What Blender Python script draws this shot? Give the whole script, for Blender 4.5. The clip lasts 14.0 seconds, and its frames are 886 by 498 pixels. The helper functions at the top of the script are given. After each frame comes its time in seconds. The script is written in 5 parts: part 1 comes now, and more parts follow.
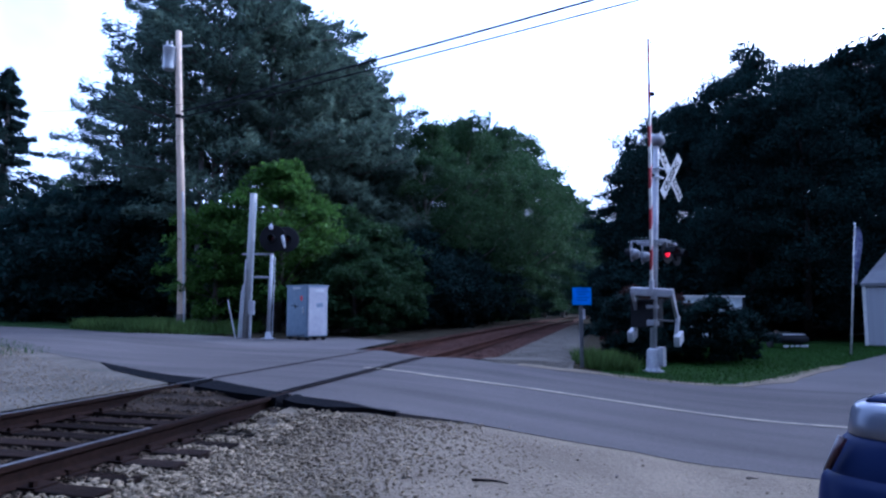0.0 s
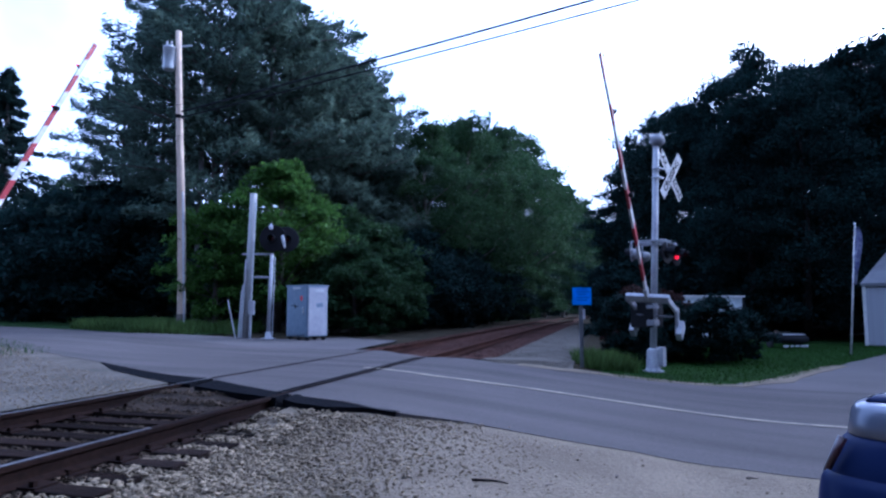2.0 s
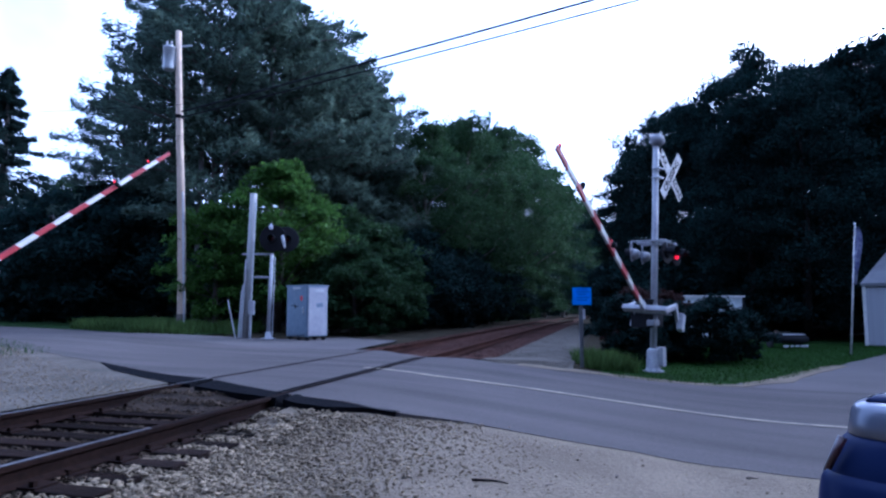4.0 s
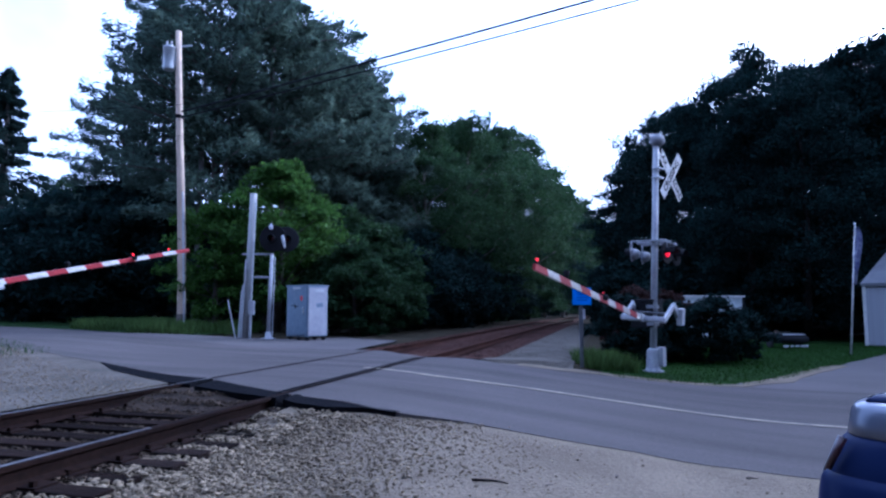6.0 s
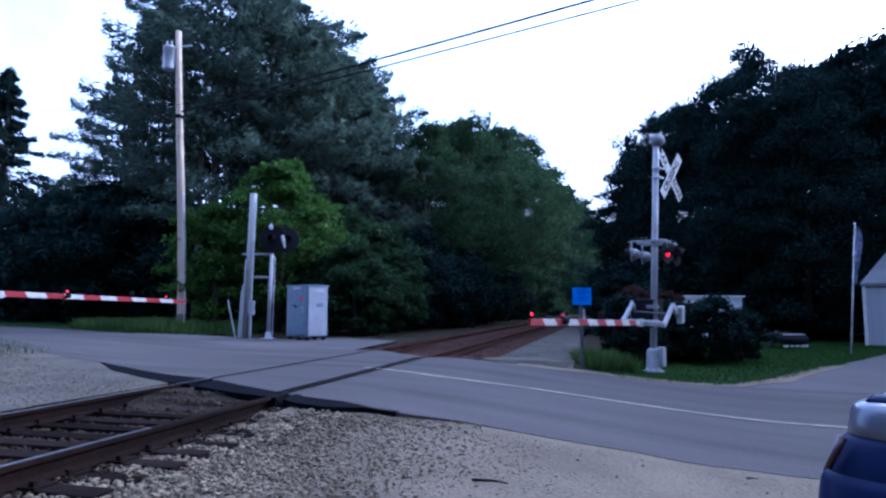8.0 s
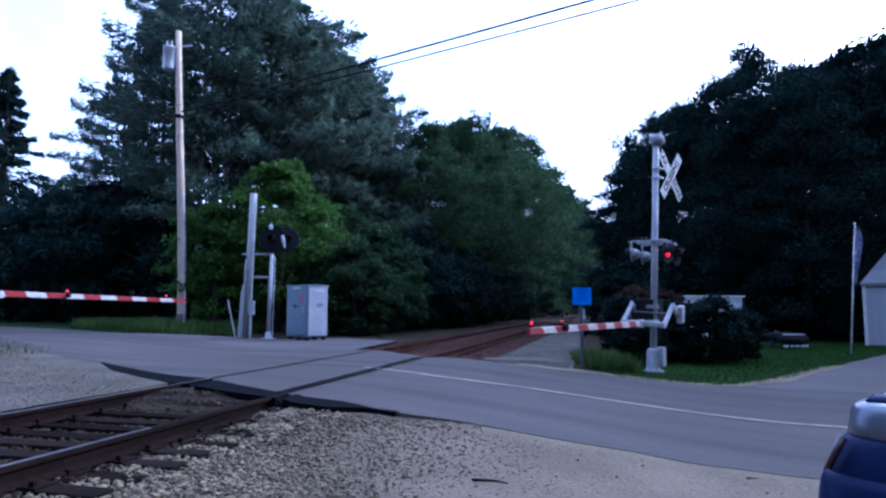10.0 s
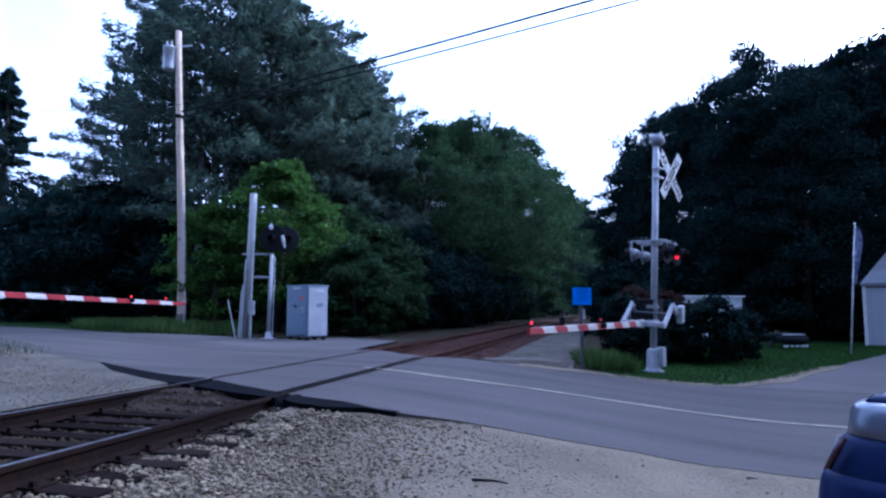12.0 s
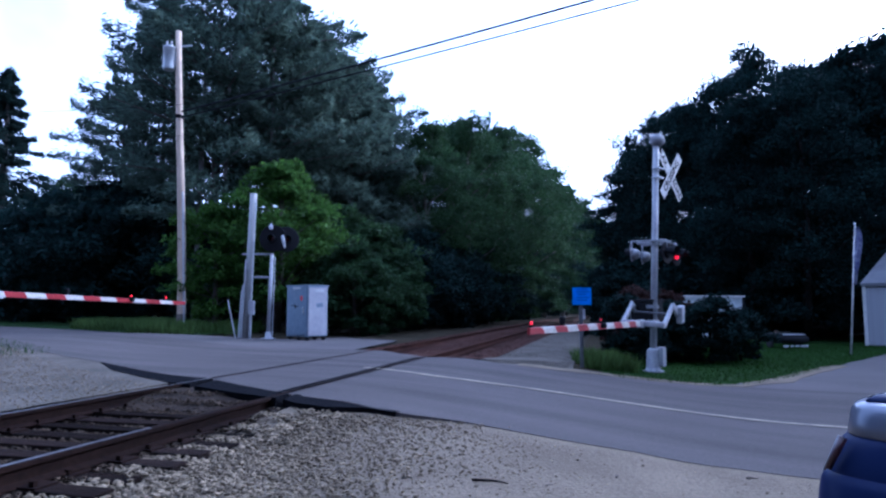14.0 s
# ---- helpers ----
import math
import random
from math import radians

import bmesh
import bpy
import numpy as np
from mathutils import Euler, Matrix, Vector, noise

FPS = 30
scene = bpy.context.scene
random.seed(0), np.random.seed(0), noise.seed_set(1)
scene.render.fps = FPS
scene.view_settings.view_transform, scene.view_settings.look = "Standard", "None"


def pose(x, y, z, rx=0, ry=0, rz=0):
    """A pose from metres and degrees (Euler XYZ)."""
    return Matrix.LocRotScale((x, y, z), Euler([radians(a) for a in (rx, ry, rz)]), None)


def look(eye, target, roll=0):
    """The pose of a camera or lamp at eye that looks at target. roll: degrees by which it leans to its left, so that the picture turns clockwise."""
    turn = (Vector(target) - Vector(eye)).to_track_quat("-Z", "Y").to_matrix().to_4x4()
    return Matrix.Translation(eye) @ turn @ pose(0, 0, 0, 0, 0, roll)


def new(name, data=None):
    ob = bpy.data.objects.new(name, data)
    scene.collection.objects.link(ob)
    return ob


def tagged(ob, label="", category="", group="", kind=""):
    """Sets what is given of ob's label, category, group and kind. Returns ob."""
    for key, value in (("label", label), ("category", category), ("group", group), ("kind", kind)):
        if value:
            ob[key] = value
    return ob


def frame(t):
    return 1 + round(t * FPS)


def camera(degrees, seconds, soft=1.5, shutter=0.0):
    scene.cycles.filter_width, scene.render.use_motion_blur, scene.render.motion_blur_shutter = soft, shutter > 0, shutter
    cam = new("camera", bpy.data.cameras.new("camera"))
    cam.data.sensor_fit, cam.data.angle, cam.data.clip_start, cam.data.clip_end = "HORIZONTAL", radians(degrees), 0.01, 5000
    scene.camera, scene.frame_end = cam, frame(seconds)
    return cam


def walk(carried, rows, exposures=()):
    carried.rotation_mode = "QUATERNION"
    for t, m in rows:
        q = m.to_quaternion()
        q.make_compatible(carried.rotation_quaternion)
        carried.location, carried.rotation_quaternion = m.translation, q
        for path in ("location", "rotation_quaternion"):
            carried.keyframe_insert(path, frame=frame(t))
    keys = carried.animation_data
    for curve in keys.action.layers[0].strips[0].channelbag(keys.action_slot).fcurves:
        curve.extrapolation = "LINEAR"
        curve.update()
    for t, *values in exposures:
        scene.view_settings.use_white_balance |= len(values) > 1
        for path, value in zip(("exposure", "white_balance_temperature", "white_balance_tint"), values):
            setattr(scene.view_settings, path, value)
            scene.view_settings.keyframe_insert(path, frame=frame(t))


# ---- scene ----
# The camera stands still beside the track, a little above the rail tops (z = 0).
cam = camera(70, 14.0, soft=2.4)
EYE = pose(0, 0, 0.9, 95.4588, 0, 0)
walk(cam, [(0.0, EYE), (14.0, EYE)], exposures=((0.0, 0.33, 4190, 19), (14.0, 0.33, 4190, 19)))

# ---- light: dusk under a bright thin sky ----
SUN_ELEVATION, SUN_TURN = radians(24), radians(58)
world = bpy.data.worlds.new("sky")
scene.world = world
world.use_nodes = True
wn = world.node_tree
sky = wn.nodes.new("ShaderNodeTexSky")
sky.sky_type = "NISHITA"
sky.sun_disc = False
sky.sun_elevation, sky.sun_rotation = SUN_ELEVATION, SUN_TURN
sky.dust_density, sky.air_density, sky.ozone_density = 9.0, 0.8, 1.5
# thin drifting cloud over the whole sky
where, drift, cover, veil = (wn.nodes.new("ShaderNode" + k) for k in ("TexCoord", "TexNoise", "MapRange", "Mix"))
drift.inputs["Scale"].default_value, drift.inputs["Detail"].default_value = 2.6, 5
cover.inputs[1].default_value, cover.inputs[2].default_value, cover.inputs[3].default_value, cover.inputs[4].default_value = 0.35, 0.62, 0.3, 0.75
veil.data_type = "RGBA"
veil.inputs[7].default_value = (4.6, 4.5, 4.6, 1)
wn.links.new(where.outputs["Generated"], drift.inputs["Vector"])
wn.links.new(drift.outputs[0], cover.inputs[0])
wn.links.new(cover.outputs[0], veil.inputs[0])
wn.links.new(sky.outputs[0], veil.inputs[6])
wn.links.new(veil.outputs[2], wn.nodes["Background"].inputs[0])
wn.nodes["Background"].inputs[1].default_value = 0.43
sun = new("sun", bpy.data.lights.new("sun", "SUN"))
sun.data.energy, sun.data.angle, sun.data.color = 3.6, radians(14), (1.0, 0.93, 0.82)
sun_way = Vector((math.sin(SUN_TURN) * math.cos(SUN_ELEVATION), math.cos(SUN_TURN) * math.cos(SUN_ELEVATION), math.sin(SUN_ELEVATION)))
sun.matrix_world = look(sun_way * 100, (0, 0, 0))


# ---- materials ----
def mat(name, a, b=None, rough=0.8, metal=0.0, grain=30.0, blotch=1.5, bump=0.3, spread=0.0, random_by="", coat=0.0, emit=0.0, stretch=(1, 1, 1), dist=0.01, gloss=0.4, thin=0.0, spin=0.0):
    """Two colours mixed by fine grain and broad blotches, with relief; spread varies the value piece by piece."""
    m = bpy.data.materials.new(name)
    m.use_nodes = True
    nt, bs = m.node_tree, m.node_tree.nodes["Principled BSDF"]
    b = b or tuple(c * 0.7 for c in a)
    link, add = nt.links.new, nt.nodes.new
    co = add("ShaderNodeTexCoord")
    mp = add("ShaderNodeMapping")
    mp.inputs["Scale"].default_value = stretch
    turned = add("ShaderNodeMapping")
    turned.inputs["Rotation"].default_value = (0, 0, radians(spin))
    link(co.outputs["Object"], turned.inputs[0])
    link(turned.outputs[0], mp.inputs[0])
    fine, broad = add("ShaderNodeTexNoise"), add("ShaderNodeTexNoise")
    fine.inputs["Scale"].default_value, broad.inputs["Scale"].default_value = grain, blotch
    fine.inputs["Detail"].default_value, broad.inputs["Detail"].default_value = 5, 4
    for t in (fine, broad):
        link(mp.outputs[0] if t is broad or not spin else co.outputs["Object"], t.inputs["Vector"])
    mx = add("ShaderNodeMath")
    mx.operation = "ADD"
    link(fine.outputs[0], mx.inputs[0])
    link(broad.outputs[0], mx.inputs[1])
    ramp = add("ShaderNodeMapRange")
    ramp.inputs[1].default_value, ramp.inputs[2].default_value = 0.72, 1.28
    link(mx.outputs[0], ramp.inputs[0])
    mix = add("ShaderNodeMix")
    mix.data_type = "RGBA"
    mix.inputs[6].default_value, mix.inputs[7].default_value = (*a, 1), (*b, 1)
    link(ramp.outputs[0], mix.inputs[0])
    out = mix.outputs[2]
    if spread:
        rnd = add("ShaderNodeObjectInfo") if random_by == "object" else add("ShaderNodeNewGeometry")
        hsv = add("ShaderNodeHueSaturation")
        rng = add("ShaderNodeMapRange")
        rng.inputs[3].default_value, rng.inputs[4].default_value = 1 - spread, 1 + spread
        link(rnd.outputs["Random" if random_by == "object" else "Random Per Island"], rng.inputs[0])
        link(rng.outputs[0], hsv.inputs["Value"])
        link(out, hsv.inputs["Color"])
        out = hsv.outputs[0]
    link(out, bs.inputs["Base Color"])
    bs.inputs["Roughness"].default_value, bs.inputs["Metallic"].default_value = rough, metal
    bs.inputs["Coat Weight"].default_value, bs.inputs["Specular IOR Level"].default_value = coat, gloss
    if bump:
        bp = add("ShaderNodeBump")
        bp.inputs["Strength"].default_value, bp.inputs["Distance"].default_value = bump, dist
        link(fine.outputs[0], bp.inputs["Height"])
        link(bp.outputs[0], bs.inputs["Normal"])
    if thin:
        tr, blend = add("ShaderNodeBsdfTranslucent"), add("ShaderNodeMixShader")
        blend.inputs[0].default_value = thin
        link(out, tr.inputs[0])
        link(bs.outputs[0], blend.inputs[1])
        link(tr.outputs[0], blend.inputs[2])
        link(blend.outputs[0], nt.nodes["Material Output"].inputs[0])
    if emit:
        bs.inputs["Emission Color"].default_value, bs.inputs["Emission Strength"].default_value = (*a, 1), emit
    return m


def glass(name, colour, rough=0.05):
    m = bpy.data.materials.new(name)
    m.use_nodes = True
    bs = m.node_tree.nodes["Principled BSDF"]
    bs.inputs["Base Color"].default_value = (*colour, 1)
    bs.inputs["Roughness"].default_value = rough
    bs.inputs["Coat Weight"].default_value = 0.1
    return m


ASPHALT = mat("worn_asphalt", (0.102, 0.091, 0.087), (0.056, 0.05, 0.048), 0.93, grain=60, blotch=0.9, bump=0.35, stretch=(0.22, 1.6, 1), spin=26, gloss=0.03)
ASPHALT_NEW = mat("black_asphalt", (0.007, 0.007, 0.009), (0.004, 0.004, 0.005), 0.85, grain=80, bump=0.5, gloss=0.02)
DRIVE = mat("driveway_asphalt", (0.112, 0.1, 0.096), (0.078, 0.071, 0.069), 0.9, grain=50, blotch=0.5, bump=0.4, gloss=0.04)
PAINT = mat("road_paint", (0.31, 0.27, 0.2), (0.17, 0.15, 0.125), 0.8, grain=9, blotch=2, bump=0.1, gloss=0.06)
SAND = mat("sandy_gravel", (0.192, 0.157, 0.112), (0.112, 0.092, 0.067), 0.95, grain=34, blotch=1.1, bump=0.8, dist=0.03, gloss=0.05)
GRAVEL = mat("crushed_gravel", (0.125, 0.11, 0.09), (0.066, 0.059, 0.049), 0.95, grain=24, blotch=1.3, bump=1.0, dist=0.03, gloss=0.05)
STONE = mat("ballast_stone", (0.215, 0.173, 0.115), (0.09, 0.073, 0.05), 0.9, grain=40, blotch=5, bump=0.4, spread=0.55, gloss=0.05)
DIRTBED = mat("dirty_track_bed", (0.05, 0.037, 0.027), (0.02, 0.0155, 0.0125), 0.95, grain=30, blotch=2.0, bump=1.0, dist=0.03, gloss=0.05)
EARTH = mat("forest_floor", (0.036, 0.03, 0.019), (0.019, 0.0165, 0.011), 0.95, grain=8, blotch=0.3, bump=0.8, dist=0.05, gloss=0.02)
LAWN = mat("lawn", (0.018, 0.038, 0.008), (0.011, 0.024, 0.005), 0.9, grain=14, blotch=0.6, bump=0.9, dist=0.04, gloss=0.03)
# Brighter than BLADE: light on the verge is in the colour; weeds share it
BLADE_LIGHT = mat("lit_verge_and_weed_grass", (0.075, 0.115, 0.03), (0.04, 0.065, 0.018), 0.7, grain=3, blotch=0.8, bump=0, spread=0.35, gloss=0.04, thin=0.4)
BLADE = mat("grass_blades", (0.036, 0.075, 0.014), (0.023, 0.05, 0.01), 0.7, grain=3, bump=0, spread=0.2, gloss=0.05, thin=0.45)
RAILSTEEL = mat("rusty_rail_steel", (0.017, 0.0095, 0.0072), (0.006, 0.0042, 0.004), 0.9, 0.0, grain=22, blotch=1.2, bump=0.3, gloss=0.03)
RUSTRAIL = mat("rust_brown_rail", (0.058, 0.027, 0.019), (0.026, 0.0135, 0.0105), 0.9, 0.0, grain=20, blotch=1.0, bump=0.3, gloss=0.03)
POLISHED = mat("polished_rail_head", (0.1, 0.095, 0.1), (0.045, 0.04, 0.04), 0.45, 0.6, grain=20, bump=0.05)
TIE = mat("creosoted_timber", (0.019, 0.0125, 0.01), (0.0065, 0.0053, 0.005), 0.9, grain=22, blotch=2, bump=0.9, spread=0.5, random_by="object", stretch=(0.3, 3, 3), dist=0.02, gloss=0.02)
RUBBER = mat("black_rubber", (0.009, 0.009, 0.01), (0.006, 0.006, 0.007), 0.8, bump=0.2, gloss=0.02)
POLEWOOD = mat("weathered_pole_wood", (0.5, 0.39, 0.29), (0.32, 0.245, 0.185), 0.9, grain=14, blotch=1.2, bump=0.7, stretch=(4, 4, 0.25), dist=0.02)
GREYWOOD = mat("grey_pole_wood", (0.36, 0.35, 0.34), (0.22, 0.22, 0.22), 0.9, grain=14, blotch=1.2, bump=0.6, stretch=(4, 4, 0.25), dist=0.02)
GALV = mat("galvanised_steel", (0.50, 0.51, 0.53), (0.36, 0.37, 0.39), 0.45, 0.5, grain=18, blotch=4, bump=0.1)
ALU = mat("aluminium_paint", (0.40, 0.40, 0.42), (0.26, 0.26, 0.29), 0.6, 0.1, grain=15, blotch=3, bump=0.1)
CABINET = mat("cabinet_aluminium", (0.18, 0.225, 0.285), (0.13, 0.17, 0.225), 0.5, 0.3, grain=9, blotch=1.5, bump=0.08)
CABINET_SIDE = mat("paler_cabinet_side", (0.38, 0.38, 0.41), (0.30, 0.30, 0.34), 0.55, 0.1, grain=9, blotch=2, bump=0.08)
WHITE = mat("white_sheeting", (0.55, 0.54, 0.52), (0.37, 0.36, 0.35), 0.5, grain=10, blotch=3, bump=0.05)
REDSHEET = mat("red_sheeting", (0.29, 0.014, 0.022), (0.19, 0.012, 0.018), 0.5, grain=10, blotch=3, bump=0.05)
BLACK = mat("black_paint", (0.012, 0.012, 0.014), (0.007, 0.007, 0.009), 0.75, grain=12, bump=0.1, gloss=0.12)
BLUESIGN = mat("blue_sign_sheeting", (0.03, 0.24, 0.85), (0.022, 0.19, 0.7), 0.4, grain=6, bump=0)
BLUEDARK = mat("dark_blue_print", (0.014, 0.11, 0.5), (0.012, 0.09, 0.42), 0.4, bump=0)
MARKRED = mat("red_marker", (0.6, 0.04, 0.05), (0.45, 0.03, 0.04), 0.6, bump=0)
LAMP_RED = mat("lit_red_lens", (1.0, 0.004, 0.02), (0.9, 0.004, 0.015), 0.3, bump=0, emit=1.25)
ARM_RED = mat("lit_small_red_lens", (1.0, 0.008, 0.015), (0.9, 0.008, 0.012), 0.3, bump=0, emit=1.9)
ARM_DIM = mat("faint_small_red_lens", (0.5, 0.01, 0.02), (0.4, 0.01, 0.015), 0.3, bump=0, emit=0.45)
DIRTSTONE = mat("dirty_ballast_stone", (0.075, 0.056, 0.038), (0.03, 0.023, 0.017), 0.95, grain=40, blotch=3, bump=0.4, spread=0.55, gloss=0.05)
RUSTSTONE = mat("rusty_ballast_stone", (0.062, 0.032, 0.024), (0.028, 0.0155, 0.0125), 0.95, grain=40, blotch=5, bump=0.4, spread=0.4, gloss=0.05)
LENS_DARK = mat("unlit_red_lens", (0.05, 0.006, 0.008), (0.03, 0.004, 0.005), 0.25, bump=0)
CARBLUE = mat("dark_blue_car_paint", (0.009, 0.016, 0.066), (0.007, 0.013, 0.055), 0.6, 0.0, grain=4, bump=0, coat=0.06, gloss=0.1)
# The reflected sky on the dark boot lid is put into this pale colour
CARSHEEN = mat("painted_sky_sheen", (0.125, 0.135, 0.18), (0.105, 0.115, 0.155), 0.4, 0.3, grain=4, bump=0, coat=0.8, gloss=0.4)
LAMPGREY = mat("weathered_lamp_grey", (0.26, 0.26, 0.28), (0.17, 0.17, 0.19), 0.6, 0.2, grain=16, blotch=5, bump=0.1)
CARGLASS = glass("tinted_car_glass", (0.012, 0.014, 0.018))
TAIL = glass("tail_lamp_lens", (0.03, 0.004, 0.008), 0.4)
CHROME = mat("chrome", (0.7, 0.7, 0.72), (0.6, 0.6, 0.62), 0.15, 1.0, bump=0)
TYRE = mat("tyre_rubber", (0.02, 0.02, 0.02), (0.014, 0.014, 0.014), 0.85, bump=0.3)
SIDING = mat("pale_clapboard", (0.3, 0.3, 0.32), (0.235, 0.235, 0.26), 0.7, grain=8, blotch=0.8, bump=0.1)
SHINGLE = mat("grey_shingles", (0.16, 0.16, 0.17), (0.10, 0.10, 0.11), 0.9, grain=14, blotch=1, bump=0.5, spread=0.2)
PANELWHITE = mat("white_trailer_panel", (0.45, 0.47, 0.47), (0.3, 0.325, 0.33), 0.6, grain=5, blotch=0.8, bump=0.05)
BARK = mat("bark", (0.10, 0.085, 0.07), (0.05, 0.042, 0.036), 0.95, grain=10, blotch=1.5, bump=1.0, stretch=(3, 3, 0.5), dist=0.04)
# Bark carrying the dark trees' shade in its colour; the stick shares it
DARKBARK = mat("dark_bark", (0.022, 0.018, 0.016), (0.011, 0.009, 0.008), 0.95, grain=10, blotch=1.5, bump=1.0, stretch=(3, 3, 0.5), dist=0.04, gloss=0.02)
PALEBARK = mat("pale_bark", (0.17, 0.155, 0.145), (0.06, 0.053, 0.049), 0.95, grain=8, blotch=1.0, bump=0.8, stretch=(3, 3, 0.6), dist=0.03)
PINE = mat("pine_needles", (0.092, 0.123, 0.09), (0.046, 0.068, 0.053), 0.75, grain=2, blotch=0.25, bump=0, spread=0.45, gloss=0.05, thin=0.45)
SPRUCE = mat("spruce_needles", (0.02, 0.032, 0.027), (0.011, 0.02, 0.017), 0.75, grain=2, blotch=0.25, bump=0, spread=0.4, gloss=0.04, thin=0.4)
LEAF = mat("broad_leaves", (0.034, 0.06, 0.022), (0.016, 0.032, 0.014), 0.6, grain=1.2, blotch=0.2, bump=0, spread=0.45, gloss=0.04, thin=0.4)
# LEAF darkened: the shade on the right and under trees is in this colour
LEAF_SHADED = mat("shaded_broad_leaves", (0.0125, 0.024, 0.021), (0.0065, 0.013, 0.012), 0.65, grain=1.2, blotch=0.2, bump=0, spread=0.45, gloss=0.02, thin=0.25)
LEAF_BRIGHT = mat("bright_maple_leaves", (0.062, 0.115, 0.02), (0.033, 0.068, 0.013), 0.55, grain=1.5, blotch=0.4, bump=0, spread=0.4, gloss=0.05, thin=0.45)
LEAF_RED = mat("reddish_leaves", (0.035, 0.018, 0.015), (0.022, 0.012, 0.01), 0.65, grain=1.5, blotch=0.4, bump=0, spread=0.4, gloss=0.05, thin=0.45)
FLAGCLOTH = mat("flag_cloth", (0.6, 0.6, 0.68), (0.13, 0.13, 0.3), 0.85, grain=7, blotch=5, bump=0.2)
POSTGREY = mat("dull_grey_steel", (0.16, 0.16, 0.17), (0.10, 0.10, 0.11), 0.7, 0.2, grain=20, blotch=4, bump=0.1)
CABLE = mat("black_cable", (0.016, 0.016, 0.019), (0.01, 0.01, 0.012), 0.9, bump=0, gloss=0.05)


# ---- mesh helpers ----
def finish(bm, name, material, smooth=False):
    me = bpy.data.meshes.new(name)
    bmesh.ops.recalc_face_normals(bm, faces=bm.faces)
    bm.to_mesh(me)
    bm.free()
    me.materials.append(material)
    if smooth:
        me.polygons.foreach_set("use_smooth", [True] * len(me.polygons))
    return me


def part(name, bm, material, parent=None, label="", smooth=False, at=None):
    me = bm if isinstance(bm, bpy.types.Mesh) else finish(bm, name, material, smooth)
    ob = new(name, me)
    if parent:
        ob.parent = parent
    if at is not None:
        ob.matrix_basis = at
    return tagged(ob, label)


def thing(name, m, label, category, group=""):
    ob = new(name)
    ob.empty_display_size = 0.2
    ob.matrix_basis = m
    return tagged(ob, label, category, group)


def box(sx, sy, sz, at=(0, 0, 0), rot=(0, 0, 0), bevel=0.0, bm=None):
    bm = bm or bmesh.new()
    m = pose(*at, *rot) @ Matrix.Diagonal((sx, sy, sz, 1))
    made = bmesh.ops.create_cube(bm, size=1, matrix=m)["verts"]
    if bevel:
        edges = list({e for v in made for e in v.link_edges})
        bmesh.ops.bevel(bm, geom=edges, offset=bevel, segments=2, affect="EDGES", profile=0.7)
    return bm


def tube(p, q, r1, r2=None, seg=12, bm=None):
    """A capped round bar from p to q."""
    bm = bm or bmesh.new()
    p, q = Vector(p), Vector(q)
    turn = (q - p).to_track_quat("Z", "Y").to_matrix().to_4x4()
    m = Matrix.Translation((p + q) / 2) @ turn
    bmesh.ops.create_cone(bm, cap_ends=True, segments=seg, radius1=r1, radius2=r1 if r2 is None else r2, depth=(q - p).length, matrix=m)
    return bm


def lathe(profile, seg=20, m=Matrix(), bm=None):
    """A turned shape: profile of (radius, height) about local Z."""
    bm = bm or bmesh.new()
    rings = []
    for r, h in profile:
        rings.append([bm.verts.new(m @ Vector((r * math.cos(2 * math.pi * k / seg), r * math.sin(2 * math.pi * k / seg), h))) for k in range(seg)])
    for a, b in zip(rings, rings[1:]):
        for k in range(seg):
            bm.faces.new((a[k], a[(k + 1) % seg], b[(k + 1) % seg], b[k]))
    if profile[0][0] > 1e-4:
        bm.faces.new(rings[0])
    if profile[-1][0] > 1e-4:
        bm.faces.new(rings[-1])
    return bm


def raw_mesh(name, verts, faces, material, smooth=False):
    """A mesh straight from arrays of triangles or quads."""
    me = bpy.data.meshes.new(name)
    verts, faces = np.asarray(verts, np.float32), np.asarray(faces, np.int32)
    me.vertices.add(len(verts))
    me.vertices.foreach_set("co", verts.ravel())
    me.loops.add(faces.size)
    me.loops.foreach_set("vertex_index", faces.ravel())
    me.polygons.add(len(faces))
    me.polygons.foreach_set("loop_start", np.arange(len(faces), dtype=np.int32) * faces.shape[1])
    me.update(calc_edges=True)
    me.polygons.foreach_set("use_smooth", np.full(len(faces), smooth))
    me.materials.append(material)
    me.validate()
    return me


# ---- lie of the land: s is the distance across the track, to its right ----
TRACK = radians(14.5055)
ALONG, ACROSS = (math.sin(TRACK), math.cos(TRACK)), (math.cos(TRACK), -math.sin(TRACK))
S0 = -4.2176
GAUGE = 1.671


def rise(a, b, v):
    v = np.clip((np.asarray(v, float) - a) / (b - a), 0, 1)
    return v * v * (3 - 2 * v)


def side(x, y):
    return np.asarray(x) * ACROSS[0] + np.asarray(y) * ACROSS[1] - S0


def paved(x, y):
    """Height of road and pads."""
    s = side(x, y)
    return -0.40 * rise(0.9, 6.5, s) + 0.2 * rise(3, 10, -s)


def bare(x, y):
    """Height of the ground, with the bed of the track let in."""
    s = side(x, y)
    a = np.asarray(x) * ALONG[0] + np.asarray(y) * ALONG[1]
    fill = 1 - 0.85 * rise(4.4, 5.8, a) * (1 - rise(12, 14, a)) * np.maximum(rise(0.92, 1.15, s), rise(5.3, 6.4, a))
    return paved(x, y) - 0.008 - 0.018 * (1 - rise(2.2, 3.2, s)) - 0.16 * fill * rise(-1.0, -0.86, s) * (1 - rise(1.3, 3.6, s))


